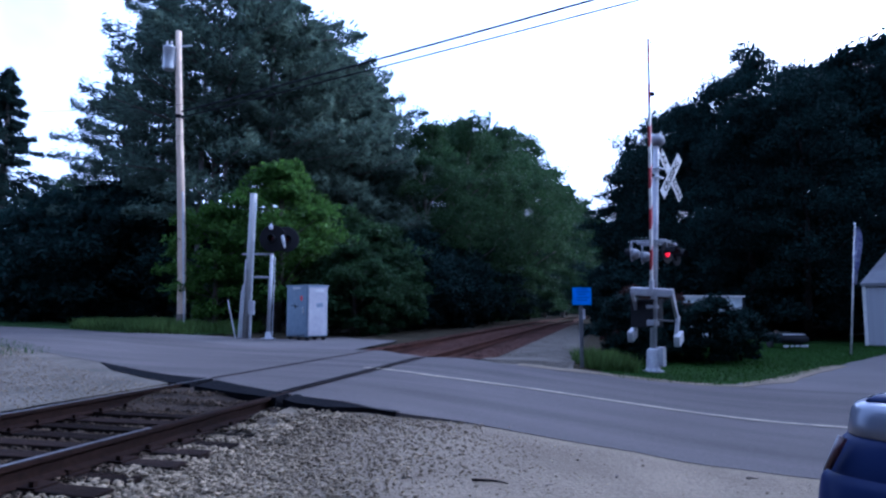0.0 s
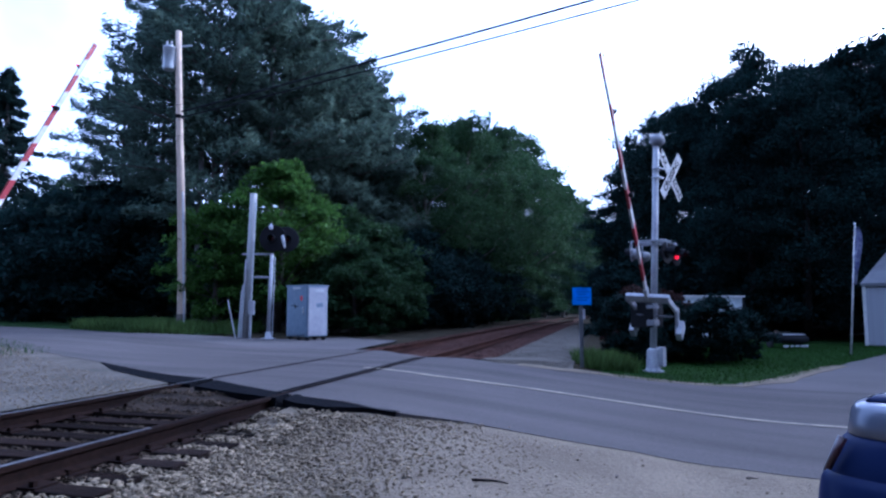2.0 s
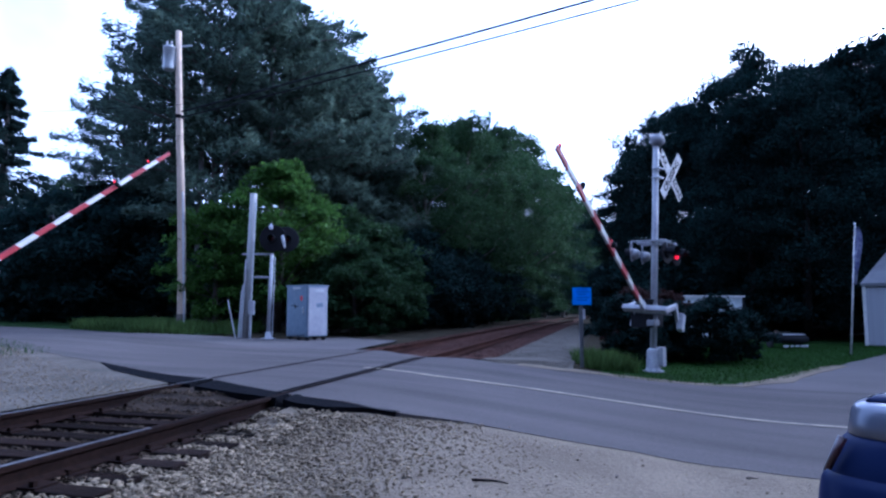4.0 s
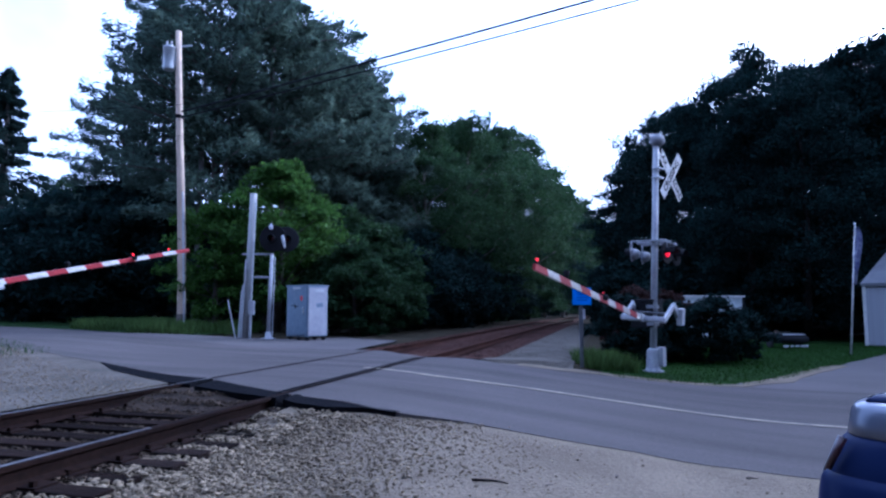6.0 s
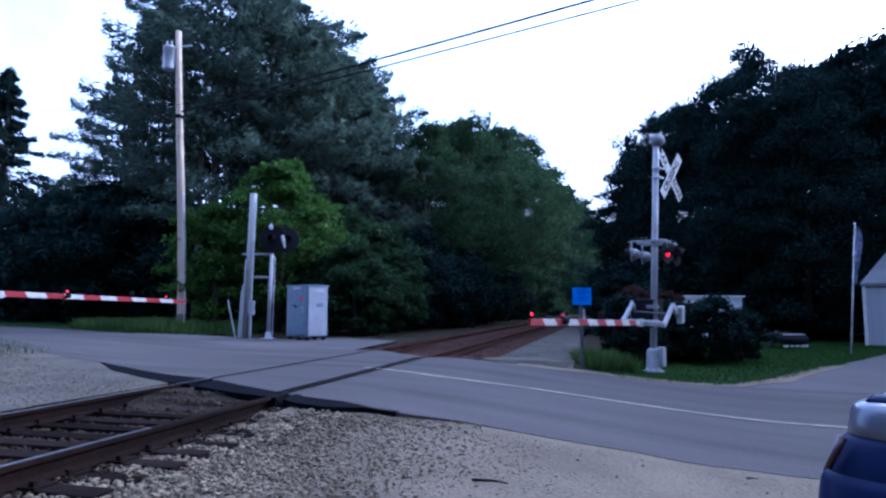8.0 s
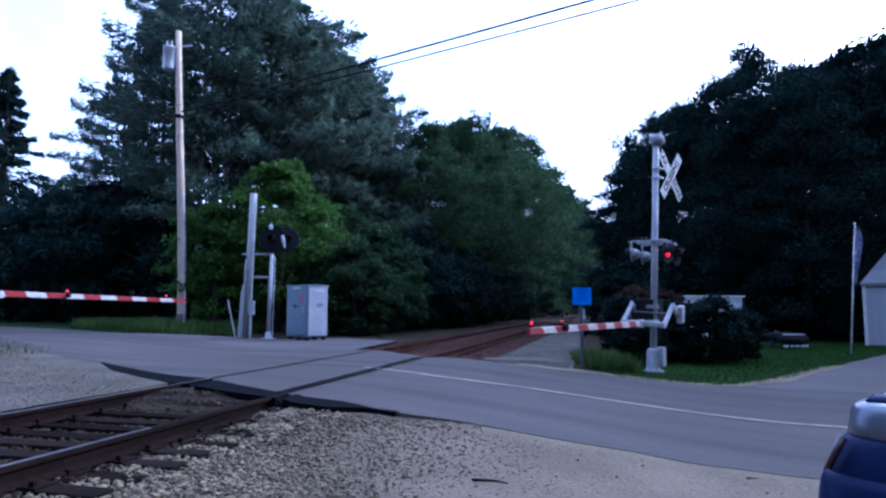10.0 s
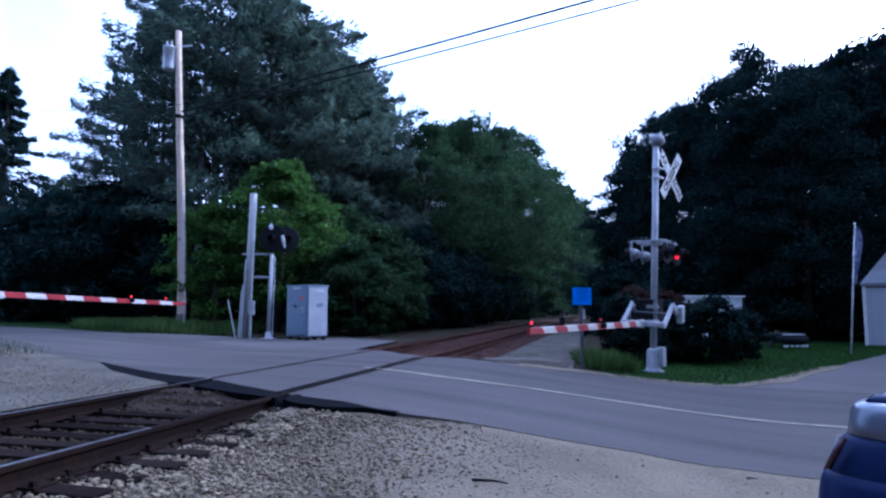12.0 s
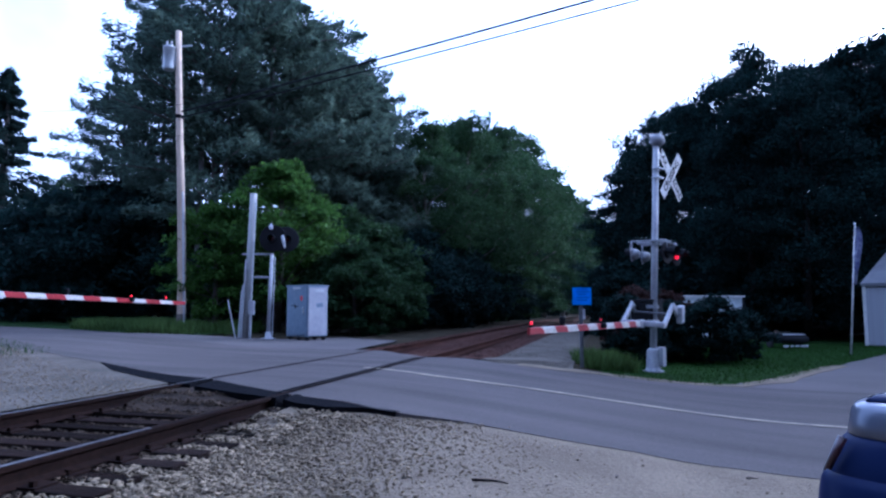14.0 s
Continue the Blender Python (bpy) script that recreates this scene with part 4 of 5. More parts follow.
def flagpole():
    g = thing("flagpole", pose(11.8, 18.5, -0.4), "white flagpole with a limp hanging flag", "flagpole")
    part("pole", tube((0, 0, 0), (0.34, 0, 3.78), 0.027, 0.019), WHITE, g, "slim white pole", True)
    part("finial", lathe([(0.001, -0.05), (0.045, 0.0), (0.001, 0.05)], 10, Matrix.Translation((0.34, 0, 3.81))), GALV, g)
    bm = bmesh.new()
    rows = []
    for j in range(15):
        f = j / 14
        z = 3.72 - 1.6 * f
        wide = 0.06 + 0.14 * math.sin(min(f * 1.25, 1) * math.pi) ** 0.7
        rows.append([bm.verts.new((0.33 * (z / 3.72) + wide * u + 0.02 * math.sin(9 * f), 0.07 * math.sin(u * 11 + f * 4) - 0.03, z - 0.12 * u * f)) for u in [k / 10 for k in range(11)]])
    for a, b in zip(rows, rows[1:]):
        for k in range(10):
            bm.faces.new((a[k], a[k + 1], b[k + 1], b[k]))
    bmesh.ops.solidify(bm, geom=bm.faces[:], thickness=0.006)
    part("flag", bm, FLAGCLOTH, g, "limp pale and dark flag in folds", True)


flagpole()


def loft(sections):
    bm = bmesh.new()
    rings = [[bm.verts.new(p) for p in s] for s in sections]
    n = len(rings[0])
    for a, b in zip(rings, rings[1:]):
        for k in range(n):
            bm.faces.new((a[k], a[(k + 1) % n], b[(k + 1) % n], b[k]))
    bm.faces.new(rings[0])
    bm.faces.new(rings[-1])
    return bm


def oval(y, z0, z1, half, top_half, n=24, p=3.5):
    """A rounded cross-section across x at y."""
    out = []
    for k in range(n):
        u = 2 * math.pi * k / n
        c, s = math.cos(u), math.sin(u)
        zz = (z0 + z1) / 2 + (z1 - z0) / 2 * math.copysign(abs(s) ** (2 / p), s)
        f = (zz - z0) / (z1 - z0)
        hw = half + (top_half - half) * max(0, f - 0.35) / 0.65
        out.append((hw * math.copysign(abs(c) ** (2 / p), c), y, zz))
    return out


def tail_ring(z, rear, half, n=22, p=7):
    """A level outline with rounded rear corners, flat in front."""
    out = []
    for k in range(n + 1):
        u = math.pi * k / n
        c, d = math.cos(u), math.sin(u)
        out.append((half * math.copysign(abs(c) ** (2 / p), c), -1.6 + (rear + 1.6) * max(d, 0) ** (2 / p), z))
    return out


def car(name, m, label, body_mat, roof_mat, deck, pane=CARGLASS):
    """A saloon with its tail towards local -Y, 4.5 m long."""
    g = thing(name, m, label, "car")
    part("body", loft([oval(-1.95, 0.24, deck - 0.16, 0.80, 0.72, 32, 6), oval(-1.5, 0.2, deck - 0.01, 0.885, 0.72, 32, 5), oval(-0.6, 0.2, 0.99, 0.9, 0.78, 32, 5), oval(0.6, 0.2, 0.97, 0.9, 0.78, 32, 5), oval(1.3, 0.2, 0.92, 0.88, 0.74, 32, 5), oval(1.9, 0.24, 0.80, 0.84, 0.68, 32, 5), oval(2.2, 0.32, 0.66, 0.72, 0.56, 32, 5)]), body_mat, g, "", True)
    part("tail_panel", loft([tail_ring(z, y, h) for z, y, h in ((0.5, -2.2, 0.86), (deck - 0.29, -2.215, 0.868), (deck - 0.25, -2.21, 0.856), (deck - 0.2, -2.195, 0.835), (deck - 0.155, -2.178, 0.812), (deck - 0.135, -2.165, 0.795), (deck - 0.126, -2.14, 0.775))]), body_mat, g, "", True)
    part("cabin", loft([oval(-1.80, 0.7, deck + 0.05, 0.71, 0.69), oval(-1.0, 0.7, 1.36, 0.74, 0.54), oval(-0.4, 0.7, 1.43, 0.76, 0.55), oval(0.3, 0.7, 1.38, 0.76, 0.54), oval(1.15, 0.7, 0.95, 0.72, 0.66)]), pane, g, "dark tinted glasshouse", True)
    part("roof", loft([oval(-1.05, 1.30, 1.385, 0.56, 0.50, 16, 3), oval(-0.4, 1.36, 1.455, 0.57, 0.5, 16, 3), oval(0.35, 1.32, 1.40, 0.56, 0.5, 16, 3)]), body_mat, g, "", True)
    part("boot_lid", loft([tail_ring(z, y, h) for z, y, h in ((deck - 0.15, -2.14, 0.77), (deck - 0.126, -2.166, 0.792), (deck - 0.08, -2.16, 0.786), (deck - 0.03, -2.148, 0.776), (deck - 0.008, -2.13, 0.764), (deck + 0.002, -2.095, 0.738), (deck + 0.006, -2.0, 0.67))]), roof_mat, g, "boot lid coloured pale as reflected sky", True)
    part("rear_spoiler", loft([oval(-2.05, deck - 0.01, deck + 0.016, 0.70, 0.69, 16, 5), oval(-1.98, deck - 0.01, deck + 0.03, 0.71, 0.69, 16, 5), oval(-1.86, deck - 0.01, deck + 0.026, 0.70, 0.68, 16, 5)]), body_mat, g, "dark lip along the boot", True)
    part("bumper", loft([tail_ring(z, y, h) for z, y, h in ((0.24, -2.19, 0.84), (0.28, -2.24, 0.875), (0.42, -2.265, 0.893), (0.54, -2.258, 0.89), (0.60, -2.245, 0.882), (0.63, -2.228, 0.872), (0.645, -2.205, 0.85))]), body_mat, g, "", True)
    for sx in (-1, 1):
        lamp = part("tail_lamp", tube((sx * 0.748, -2.158, deck - 0.135), (sx * 0.80, -2.186, deck - 0.26), 0.015, 0.012, 10), TAIL, g, "dark red tail lamp", True)
        part("lamp_trim", tube((sx * 0.764, -2.15, deck - 0.13), (sx * 0.818, -2.174, deck - 0.27), 0.006, 0.005, 8), LAMPGREY, lamp, "bright lamp trim", True)
        for y in (-1.4, 1.35):
            w = part("wheel", lathe([(0.18, -0.1), (0.29, -0.1), (0.315, -0.07), (0.315, 0.07), (0.29, 0.1), (0.18, 0.1)], 24, pose(sx * 0.8, y, 0.315, 0, 90, 0)), TYRE, g, "black tyre")
            part("rim", lathe([(0.001, -0.07), (0.19, -0.085), (0.19, 0.085), (0.001, 0.07)], 18, pose(sx * 0.8, y, 0.315, 0, 90, 0)), GALV, w, "grey rim")
        part("wing_mirror", box(0.18, 0.1, 0.12, (sx * 0.98, 0.72, 0.98), bevel=0.03), body_mat, g)
    return g


car("parked_saloon", pose(3.72, 3.38, -0.385, 0, 0, -50), "dark blue parked saloon, pale sky sheen painted on its boot lid", CARBLUE, CARSHEEN, 0.915)


def utility_cart():
    g = thing("utility_cart", pose(11.75, 21.3, -0.41, 0, 0, 4), "low dark utility cart with pale slats in deep shade", "cart")
    g.scale = (0.9, 0.9, 0.72)
    part("tub", loft([oval(0.0, 0.22, 0.62, 0.52, 0.56), oval(0.3, 0.2, 0.72, 0.56, 0.6), oval(1.1, 0.2, 0.7, 0.56, 0.58), oval(1.3, 0.3, 0.6, 0.5, 0.5)]), BLACK, g, "dark tub", True)
    part("rail", tube((-0.42, 0.05, 0.66), (0.42, 0.05, 0.66), 0.018), GALV, g)
    for x, w in ((-0.38, 0.2), (-0.14, 0.1), (0.06, 0.14), (0.34, 0.28)):
        part("slat", box(w, 0.02, 0.09, (x, -0.02, 0.13), bevel=0.008), GALV, g, "pale slat")
    for x in (-0.55, 0.55):
        w = part("wheel", lathe([(0.05, -0.05), (0.16, -0.05), (0.18, 0.0), (0.16, 0.05), (0.05, 0.05)], 16, pose(x, 0.7, 0.18, 0, 90, 0)), TYRE, g, "black tyre")


utility_cart()
stick = thing("fallen_stick", pose(0.270, 4.060, -0.174, 0, 0, -14), "thin dark fallen stick lying on the gravel", "stick")
part("twig", tube((-0.09, 0, 0.012), (0.03, 0.01, 0.014), 0.009, 0.008, 7), DARKBARK, stick)
part("twig", tube((0.11, -0.012, 0.012), (0.14, -0.03, 0.01), 0.005, 0.003, 6), DARKBARK, stick)
part("twig", tube((0.03, 0.01, 0.014), (0.11, -0.012, 0.012), 0.008, 0.005, 7), DARKBARK, stick)


for x, y, turn, size in ((1.21, 4.53, 70, 0.30), (0.67, 4.15, 40, 0.25), (-0.23, 4.10, 15, 0.30), (2.28, 4.82, 10, 0.35)):
    bit = thing("bark_scrap", pose(x, y, float(bare(x, y)), 0, 0, turn), "small dark scrap of bark lying on the gravel", "bark scrap", "scraps on the shoulder")
    bit.scale = (size, size, size)
    part("flake", tube((-0.1, 0, 0.03), (0.07, 0.03, 0.035), 0.03, 0.012, 7), BARK, bit)
    part("flake", tube((0.05, 0.03, 0.03), (0.14, -0.02, 0.03), 0.016, 0.006, 7), BARK, bit)


# ---- trees ----
def leaf_cards(name, centres, size, material, seed, flat=0.0, long=1.0, ways=None):
    """Many small pointed leaf sprays, one triangle each; flat pulls them towards level."""
    rng = np.random.default_rng(seed)
    n = len(centres)
    nrm = rng.normal(size=(n, 3))
    nrm[:, 2] = np.abs(nrm[:, 2]) + flat
    nrm /= np.linalg.norm(nrm, axis=1, keepdims=True)
    t = rng.normal(size=(n, 3)) if ways is None else ways + 0.35 * rng.normal(size=(n, 3))
    t -= nrm * np.sum(t * nrm, 1, keepdims=True)
    t /= np.linalg.norm(t, axis=1, keepdims=True) + 1e-9
    b = np.cross(nrm, t)
    s = size * rng.uniform(0.6, 1.35, (n, 1))
    c = np.asarray(centres)
    v = np.stack([c - t * s * long + nrm * s * 0.1, c + b * s * 0.6 - t * s * 0.2, c + t * s * long * 0.9 - b * s * 0.45], 1).reshape(-1, 3)
    f = np.arange(3 * n).reshape(-1, 3)
    return raw_mesh(name, v, f, material)


def limb_bm(bm, p, q, r1, r2, seg=7):
    """A tapered limb added to a mesh in the making."""
    tube(p, q, r1, r2, seg, bm)


def broad_tree(height, width, bottom, leaves, size, material, bark, seed, blobs=34, split=False):
    """Trunk, limbs and a crown of leafy clumps with gaps; split makes each limb a mesh of its own."""
    rng = np.random.default_rng(seed)
    bm = bmesh.new()
    r = 0.016 * height + 0.05
    limb_bm(bm, (0, 0, -0.1), (0.02 * height, 0, height * 0.45), r, r * 0.7, 10)
    limb_bm(bm, (0.02 * height, 0, height * 0.44), (0, 0.02 * height, height * 0.85), r * 0.7, r * 0.2, 8)
    cents, rads, limbs = [], [], []
    for k in range(blobs):
        f = (k + 0.5) / blobs
        z = bottom + (height - bottom) * (f ** 0.9)
        g = (z - bottom) / (height - bottom)
        reach = width * 0.5 * (math.sin(math.pi * min(max(0.12 + 0.80 * g, 0), 1)) ** 0.65)
        u = k * 2.39996 + rng.uniform(-0.3, 0.3)
        d = reach * rng.uniform(0.45, 0.92) * (0.5 if g > 0.85 else 1.0)
        c = np.array([d * math.cos(u), d * math.sin(u), z - 0.04 * height * rng.random()])
        cents.append(c)
        rads.append(width * rng.uniform(0.13, 0.22) * (0.75 + 0.25 * math.sin(math.pi * g)))
        if k % 2 == 0:
            z0 = max(0.25 * height, z - 0.3 * d - 0.1 * height) if z > 0.3 * height else z * 0.7
            one = bmesh.new() if split else bm
            limb_bm(one, (0.01 * height, 0, min(z0, height * 0.8)), tuple(c), r * 0.32, r * 0.06, 5)
            if split:
                limbs.append(finish(one, "limb", bark, True))
    trunk = finish(bm, "trunk", bark, True)
    pts = []
    per = leaves // blobs
    for c, rr in zip(cents, rads):
        d = rng.normal(size=(per, 3))
        d /= np.linalg.norm(d, axis=1, keepdims=True)
        d[:, 2] = np.where(d[:, 2] < -0.2, -d[:, 2] * 0.6, d[:, 2])
        rad = rr * (rng.random((per, 1)) ** 0.35) * (1 + 0.28 * np.sin(5 * d[:, :1] + 3 * d[:, 1:2] * 2 + c[0] * 3))
        pts.append(c + d * rad * np.array([1.1, 1.1, 0.8]))
    crown = leaf_cards("crown", np.concatenate(pts), size, material, seed, 0.4)
    return (trunk, crown, *limbs)


def pine_tree(height, reach, bare_to, leaves, size, material, seed, tiers=22, per_tier=4, shape="pine"):
    """A conifer with level plumes of needles on separate boughs."""
    rng = np.random.default_rng(seed)
    bm = bmesh.new()
    r = 0.013 * height + 0.05
    limb_bm(bm, (0, 0, -0.1), (0.1, 0, height * 0.5), r, r * 0.65, 10)
    limb_bm(bm, (0.1, 0, height * 0.49), (0, 0.05, height), r * 0.65, 0.02, 8)
    pts, ways = [], []
    boughs = tiers * per_tier
    per = leaves // boughs
    for k in range(boughs):
        f = (k + rng.uniform(0, 1)) / boughs
        z = bare_to + (height - bare_to) * f
        if shape == "pine":
            out = reach * (0.45 + 0.55 * math.sin(math.pi * (0.22 + 0.66 * f))) * rng.uniform(0.45, 1.15) * (1.0 - 0.75 * max(0, f - 0.8) / 0.2)
            rise_z = out * rng.uniform(-0.02, 0.22)
        else:
            out = reach * (1.0 - f) ** 0.85 * rng.uniform(0.5, 1.2) + 0.12
            rise_z = -out * rng.uniform(0.05, 0.3)
        u = k * 2.39996 + rng.uniform(-0.5, 0.5)
        way = np.array([math.cos(u), math.sin(u), rise_z / out])
        root = np.array([0, 0, z])
        tip = root + way * out
        limb_bm(bm, tuple(root), tuple(tip), 0.018 + 0.012 * out, 0.008, 4)
        a = 0.18 + 0.82 * rng.random(per) ** 0.7
        cross = np.array([-way[1], way[0], 0])
        spread = (0.21 if shape == "pine" else 0.2) * out * np.sin(np.pi * np.clip(a * 0.85 + 0.12, 0, 1))
        lat = rng.normal(size=per) * spread * (0.9 if shape == "pine" else 0.75)
        clump = 0.5 + 0.5 * np.sin(a * 17 + lat * 4 + k)
        p = root + way * (out * a)[:, None] + cross * lat[:, None]
        p[:, 2] += (0.05 + 0.13 * clump) * rng.normal(size=per) * (1.3 if shape == "pine" else 0.8) + 0.12 * clump * out * 0.25 - 0.04 * np.abs(lat)
        pts.append(p)
        ways.append(np.repeat((way + 0.0)[None], per, 0) + cross * np.sign(lat)[:, None] * 0.7)
    trunk = finish(bm, "trunk", BARK, True)
    crown = leaf_cards("crown", np.concatenate(pts), size, material, seed, 0.5, 2.0, np.concatenate(ways))
    return trunk, crown


def plant(name, meshes, x, y, turn, scale, label, category, group, wide=1.0):
    g = thing(name, pose(x, y, float(bare(x, y)), 0, 0, turn), label, category, group)
    g.scale = (scale * wide, scale * wide, scale)
    for nm, me in zip(["trunk", "crown"] + ["limb"] * len(meshes), meshes):
        part(nm, me, None, g)
    return g


PINES = [pine_tree(18, 5.4, 5.0, 52000, 0.09, PINE, 21, 21), pine_tree(18, 4.8, 6.5, 50000, 0.09, PINE, 22, 19), pine_tree(16, 4.6, 2.0, 50000, 0.09, PINE, 23, 21)]
SPRUCES = [pine_tree(16, 3.6, 0.8, 17000, 0.12, SPRUCE, 31, 26, 5, "spruce")]
BROAD = [broad_tree(14, 9, 0.8, 46000, 0.12, LEAF, BARK, 41, 40), broad_tree(14, 10, 0.6, 46000, 0.12, LEAF, BARK, 42, 44), broad_tree(13, 8, 0.5, 46000, 0.12, LEAF, BARK, 43, 36)]
DARK = [broad_tree(14, 9, 0.6, 44000, 0.125, LEAF_SHADED, DARKBARK, 51, 42), broad_tree(15, 10, 0.8, 44000, 0.125, LEAF_SHADED, DARKBARK, 52, 44)]
SMALL = [broad_tree(6.2, 4.6, 0.7, 18000, 0.12, LEAF_BRIGHT, BARK, 61, 30, True), broad_tree(3.0, 3.2, 0.1, 14000, 0.10, LEAF, BARK, 62, 24), broad_tree(2.4, 2.8, 0.05, 14000, 0.08, LEAF_SHADED, DARKBARK, 63, 24), broad_tree(2.6, 2.6, 0.1, 12000, 0.08, LEAF_RED, BARK, 64, 20)]
UNDER = [broad_tree(5, 6, 0.1, 15000, 0.16, LEAF_SHADED, DARKBARK, 71, 26), broad_tree(6, 6, 0.1, 15000, 0.16, LEAF, BARK, 72, 26)]


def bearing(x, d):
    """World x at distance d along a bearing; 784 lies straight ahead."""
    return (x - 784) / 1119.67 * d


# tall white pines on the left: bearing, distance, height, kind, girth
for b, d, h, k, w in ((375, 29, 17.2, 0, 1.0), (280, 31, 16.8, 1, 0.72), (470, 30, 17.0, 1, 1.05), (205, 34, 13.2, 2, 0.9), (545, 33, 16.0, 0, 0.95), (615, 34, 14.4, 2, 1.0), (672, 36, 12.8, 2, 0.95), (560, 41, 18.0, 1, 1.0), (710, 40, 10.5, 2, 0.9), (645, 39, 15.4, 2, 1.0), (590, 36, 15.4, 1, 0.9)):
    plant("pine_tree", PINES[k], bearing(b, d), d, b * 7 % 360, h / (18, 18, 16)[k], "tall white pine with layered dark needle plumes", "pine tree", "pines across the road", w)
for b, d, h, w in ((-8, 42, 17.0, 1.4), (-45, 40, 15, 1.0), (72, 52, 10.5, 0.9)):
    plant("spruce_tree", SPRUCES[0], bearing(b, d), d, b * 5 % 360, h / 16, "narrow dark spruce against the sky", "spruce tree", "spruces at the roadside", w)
for b, d, h, k in ((105, 70, 15.0, 0), (150, 62, 12.5, 1), (40, 75, 13.5, 2)):
    plant("broadleaf_tree", BROAD[k], bearing(b, d), d, b * 5 % 360, h / 14, "distant green broadleaf tree", "tree", "distant trees")
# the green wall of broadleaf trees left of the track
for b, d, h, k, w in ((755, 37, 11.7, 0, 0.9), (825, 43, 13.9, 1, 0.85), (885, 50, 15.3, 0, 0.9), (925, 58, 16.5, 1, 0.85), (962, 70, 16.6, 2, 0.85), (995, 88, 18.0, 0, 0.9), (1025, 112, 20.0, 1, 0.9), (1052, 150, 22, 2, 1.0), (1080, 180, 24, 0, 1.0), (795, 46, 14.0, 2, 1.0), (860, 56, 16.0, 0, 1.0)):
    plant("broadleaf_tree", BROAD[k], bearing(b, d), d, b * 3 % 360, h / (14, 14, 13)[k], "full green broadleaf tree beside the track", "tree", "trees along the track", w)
# dark-leaved trees standing in for the shaded foot of the green wall
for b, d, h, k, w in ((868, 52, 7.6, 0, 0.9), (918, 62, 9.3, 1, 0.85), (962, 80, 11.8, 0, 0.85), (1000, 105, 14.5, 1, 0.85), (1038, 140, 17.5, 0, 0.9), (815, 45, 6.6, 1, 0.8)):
    plant("shade_tree", DARK[k], bearing(b, d), d, b * 3 % 360, h / (14, 15)[k], "low tree beside the track, shade put into its leaf colour", "tree", "trees along the track", w * 1.5)
# the dark trees on the right, their shade held in the leaf colour
# the last three stand out of view, added to block the sun
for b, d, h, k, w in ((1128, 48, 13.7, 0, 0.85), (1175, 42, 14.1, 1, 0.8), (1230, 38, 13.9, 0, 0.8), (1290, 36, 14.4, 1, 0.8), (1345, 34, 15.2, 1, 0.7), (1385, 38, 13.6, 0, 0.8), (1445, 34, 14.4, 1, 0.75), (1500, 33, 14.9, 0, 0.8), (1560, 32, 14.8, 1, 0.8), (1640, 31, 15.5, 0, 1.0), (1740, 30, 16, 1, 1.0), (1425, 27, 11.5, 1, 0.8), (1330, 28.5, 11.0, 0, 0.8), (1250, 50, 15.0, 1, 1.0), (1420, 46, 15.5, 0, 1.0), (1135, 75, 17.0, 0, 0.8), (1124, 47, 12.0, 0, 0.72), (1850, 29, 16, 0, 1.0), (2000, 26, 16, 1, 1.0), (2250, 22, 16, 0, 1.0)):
    plant("shade_tree", DARK[k], bearing(b, d), d, b * 3 % 360, h / (14, 15)[k], "tall tree, its deep shade put into dark leaf colour", "tree", "dark trees behind the lawn", w)
# unseen trees added all round to block low light, open at road and track
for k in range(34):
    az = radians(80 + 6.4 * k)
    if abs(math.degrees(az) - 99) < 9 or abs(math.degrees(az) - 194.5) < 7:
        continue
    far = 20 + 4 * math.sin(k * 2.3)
    plant("shade_tree", DARK[k % 2], far * math.sin(az), far * math.cos(az) + 2, k * 67 % 360, 1.15 + 0.12 * math.sin(k * 1.7), "unseen dark tree added to block low sky light", "tree", "trees round the clearing")
# thickets under the trees; kind 0 has shade in its leaf colour
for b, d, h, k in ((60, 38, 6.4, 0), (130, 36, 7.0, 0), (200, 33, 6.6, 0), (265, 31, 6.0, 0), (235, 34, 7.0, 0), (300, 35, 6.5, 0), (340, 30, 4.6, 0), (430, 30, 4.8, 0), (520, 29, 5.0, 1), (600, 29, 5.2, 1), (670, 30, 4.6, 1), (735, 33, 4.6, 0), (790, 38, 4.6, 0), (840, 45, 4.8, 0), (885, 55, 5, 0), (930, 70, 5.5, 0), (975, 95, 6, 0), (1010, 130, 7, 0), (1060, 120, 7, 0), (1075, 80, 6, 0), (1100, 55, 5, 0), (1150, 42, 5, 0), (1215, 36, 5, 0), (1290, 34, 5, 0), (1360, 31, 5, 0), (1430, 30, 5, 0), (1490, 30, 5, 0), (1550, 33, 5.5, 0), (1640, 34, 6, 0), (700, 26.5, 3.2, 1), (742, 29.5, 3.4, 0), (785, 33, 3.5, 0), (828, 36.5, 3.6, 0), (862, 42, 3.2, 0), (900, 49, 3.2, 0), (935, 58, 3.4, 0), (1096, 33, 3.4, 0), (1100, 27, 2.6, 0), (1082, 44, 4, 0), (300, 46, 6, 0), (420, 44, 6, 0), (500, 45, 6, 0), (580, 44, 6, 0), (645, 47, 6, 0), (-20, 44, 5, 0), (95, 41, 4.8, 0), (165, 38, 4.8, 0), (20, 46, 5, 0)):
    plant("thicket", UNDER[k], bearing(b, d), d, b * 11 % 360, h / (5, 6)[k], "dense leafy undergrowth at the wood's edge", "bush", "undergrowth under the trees")
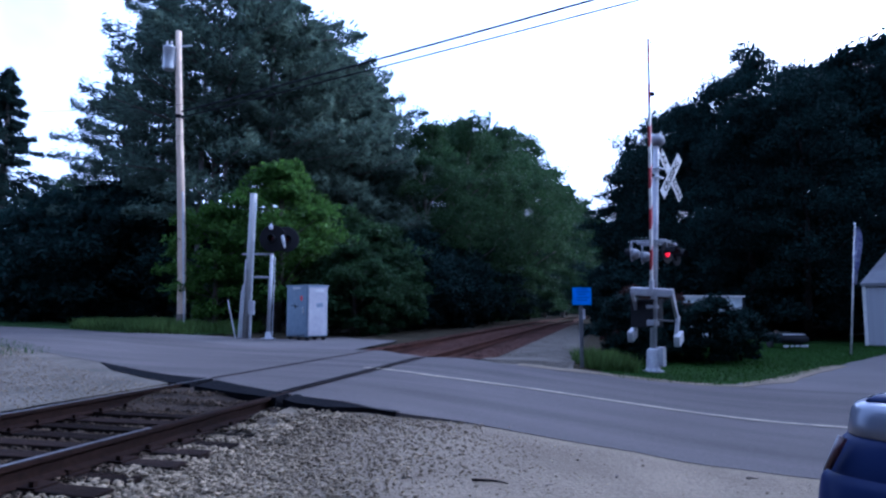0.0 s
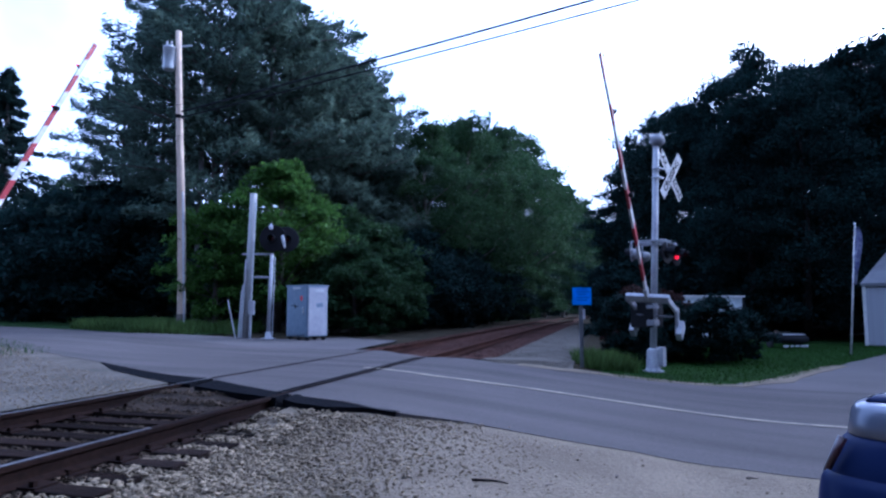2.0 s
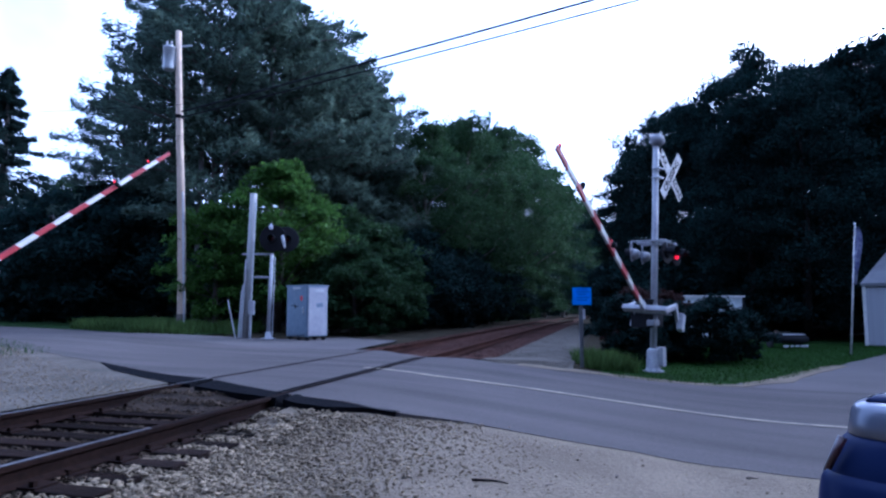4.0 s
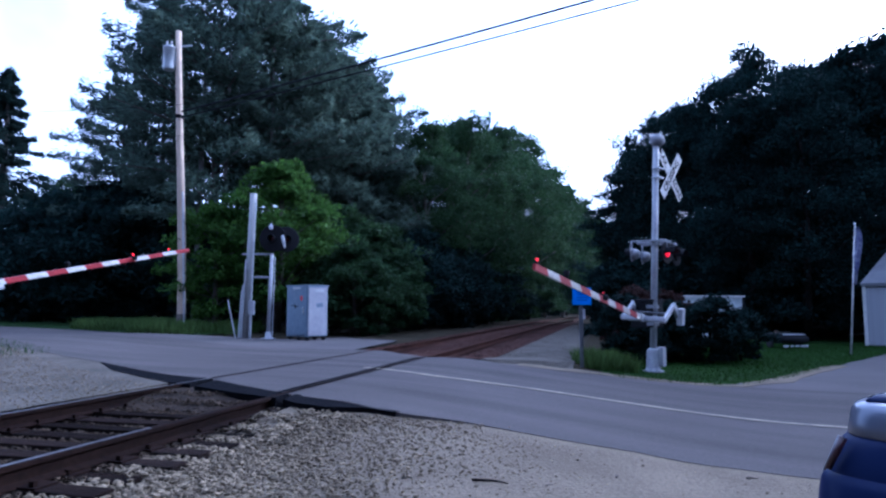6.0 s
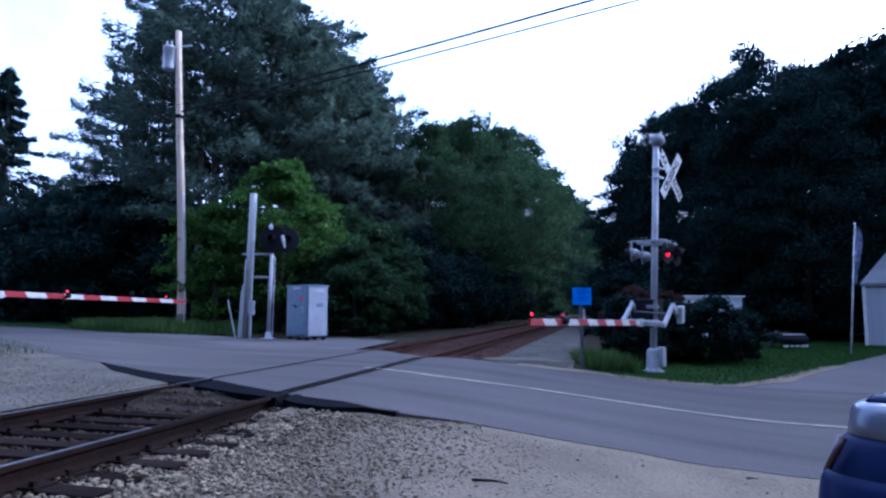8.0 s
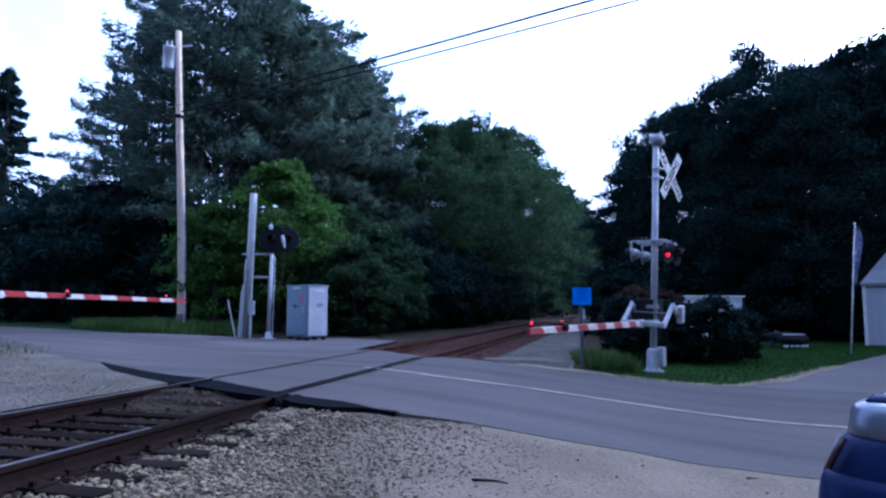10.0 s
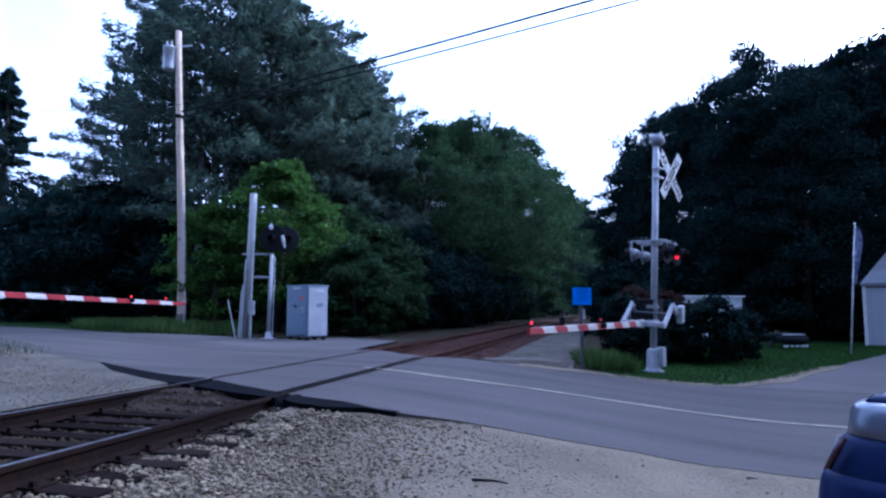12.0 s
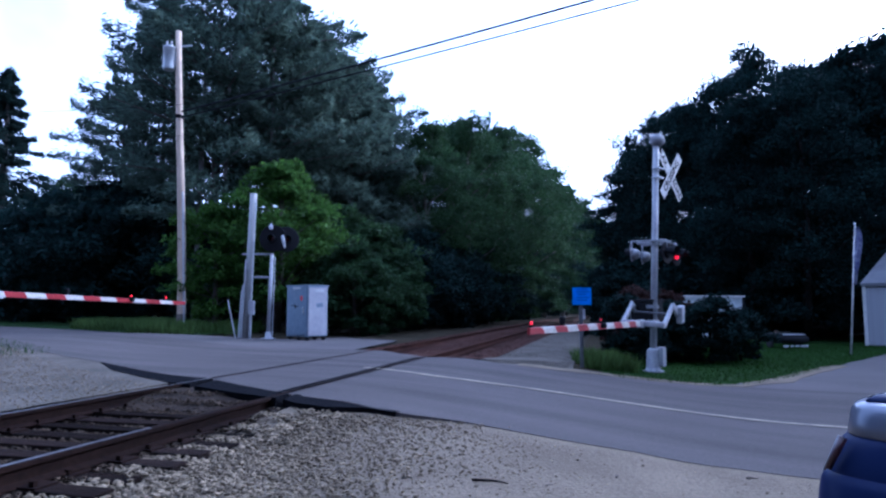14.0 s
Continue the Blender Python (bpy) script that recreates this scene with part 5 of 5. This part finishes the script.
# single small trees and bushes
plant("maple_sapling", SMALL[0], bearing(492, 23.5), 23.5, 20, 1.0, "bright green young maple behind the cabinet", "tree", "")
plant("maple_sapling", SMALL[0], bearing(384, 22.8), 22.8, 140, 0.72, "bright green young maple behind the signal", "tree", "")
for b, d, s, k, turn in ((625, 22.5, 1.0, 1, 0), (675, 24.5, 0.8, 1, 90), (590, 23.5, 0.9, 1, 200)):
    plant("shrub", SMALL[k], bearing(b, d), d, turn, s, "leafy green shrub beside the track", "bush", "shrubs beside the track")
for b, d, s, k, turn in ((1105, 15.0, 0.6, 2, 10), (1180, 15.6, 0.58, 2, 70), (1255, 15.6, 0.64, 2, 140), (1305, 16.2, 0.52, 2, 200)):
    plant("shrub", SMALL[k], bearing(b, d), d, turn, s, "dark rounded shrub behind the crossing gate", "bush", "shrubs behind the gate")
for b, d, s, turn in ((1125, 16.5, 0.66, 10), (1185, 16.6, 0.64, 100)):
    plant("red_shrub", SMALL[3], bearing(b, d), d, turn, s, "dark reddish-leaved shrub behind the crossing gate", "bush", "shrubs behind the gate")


# pale bare trunks among the pines
def bare_trunk(b, d, h, r):
    g = thing("dead_trunk", pose(bearing(b, d), d, 0.15), "pale bare trunk standing among the pines", "tree trunk", "trunks among the pines")
    part("stem", tube((0, 0, -0.1), (0.15, 0, h), r, r * 0.6, 9), PALEBARK, g, smooth=True)


for b, d, h, r in ((390, 28.6, 13.0, 0.13), (345, 28.8, 12.5, 0.14), (470, 29.2, 13.5, 0.10), (432, 29.5, 13.0, 0.09), (505, 31, 13.0, 0.10)):
    bare_trunk(b, d, h, r)


# ---- grass ----
def grass(name, xs, ys, tall, seed, label, blade=BLADE):
    rng = np.random.default_rng(seed)
    n = len(xs)
    z = paved(xs, ys) - 0.012
    u = rng.uniform(0, 2 * np.pi, n)
    h = tall * rng.uniform(0.4, 1.3, n)
    w = 0.004 + 0.05 * h
    dx, dy = np.cos(u) * w, np.sin(u) * w
    lx, ly = rng.normal(size=n) * h * 0.35, rng.normal(size=n) * h * 0.35
    v = np.stack([np.stack([xs - dx, ys - dy, z], -1), np.stack([xs + dx, ys + dy, z], -1), np.stack([xs + lx, ys + ly, z + h], -1)], 1).reshape(-1, 3)
    tagged(new(name, raw_mesh(name, v, np.arange(3 * n).reshape(-1, 3), blade)), label, "grass", kind="stuff")


rng = np.random.default_rng(77)
n = 80000
gy = rng.uniform(10.8, 24, n)
gx = rng.uniform(3.0, 17, n)
ok = (gy > 0.1 + 0.1 * rng.random(n) + np.interp(gx, [2.9, 4.5, 5.2, 6.6, 9.6, 13.0, 22.3], [10.95, 10.75, 10.9, 12.05, 15.2, 18.6, 27.5])) & (gy < 14 + (gx - 3.0) * 1.25)
grass("lawn_grass", gx[ok], gy[ok], 0.065, 78, "short green lawn grass")
n = 16000
gx = rng.uniform(-14, -6.5, n)
gy = 19.1 + np.maximum(-9.0 - gx, 0) * 0.95 + rng.uniform(0.0, 5, n)
ok = np.sin(gx * 2.1 + gy) + np.sin(gx * 0.9 - gy * 1.7) + rng.normal(size=n) * 0.6 > -0.35
gx, gy = gx[ok], gy[ok]
grass("verge_grass", gx, gy, 0.36, 79, "rough green grass behind the road", BLADE_LIGHT)
n = 500
gx = rng.uniform(-12, -7.6, n)
gy = 12.0 - 0.92 * (gx + 7.6) + rng.uniform(-0.9, 0.5, n)
grass("verge_tufts", gx, gy, 0.08, 81, "thin green tufts in the gravel verge")
n = 1500
gx = 2.75 + 1.0 * rng.random(n) ** 0.8
gy = 12.2 + 1.7 * rng.random(n)
grass("weeds", gx, gy, 0.3, 80, "tall green weeds beside the sign post", BLADE_LIGHT)


# ---- what moves: gate arms and the added lamp shutters ----
def motions():
    for arm, axis, lean, angles in ((arm_right, AXIS_RIGHT, LEAN_RIGHT, RIGHT_ANGLES), (arm_left, AXIS_LEFT, LEAN_LEFT, LEFT_ANGLES)):
        x, y, z, rz = axis
        walk(arm, [(t, pose(x, y, z, 0, 0, rz) @ pose(0, 0, 0, lean, 0, 0) @ pose(0, 0, 0, 0, -a, 0)) for t, a in angles])
    for flap, rows in FLAPS:
        walk(flap, rows)


motions()
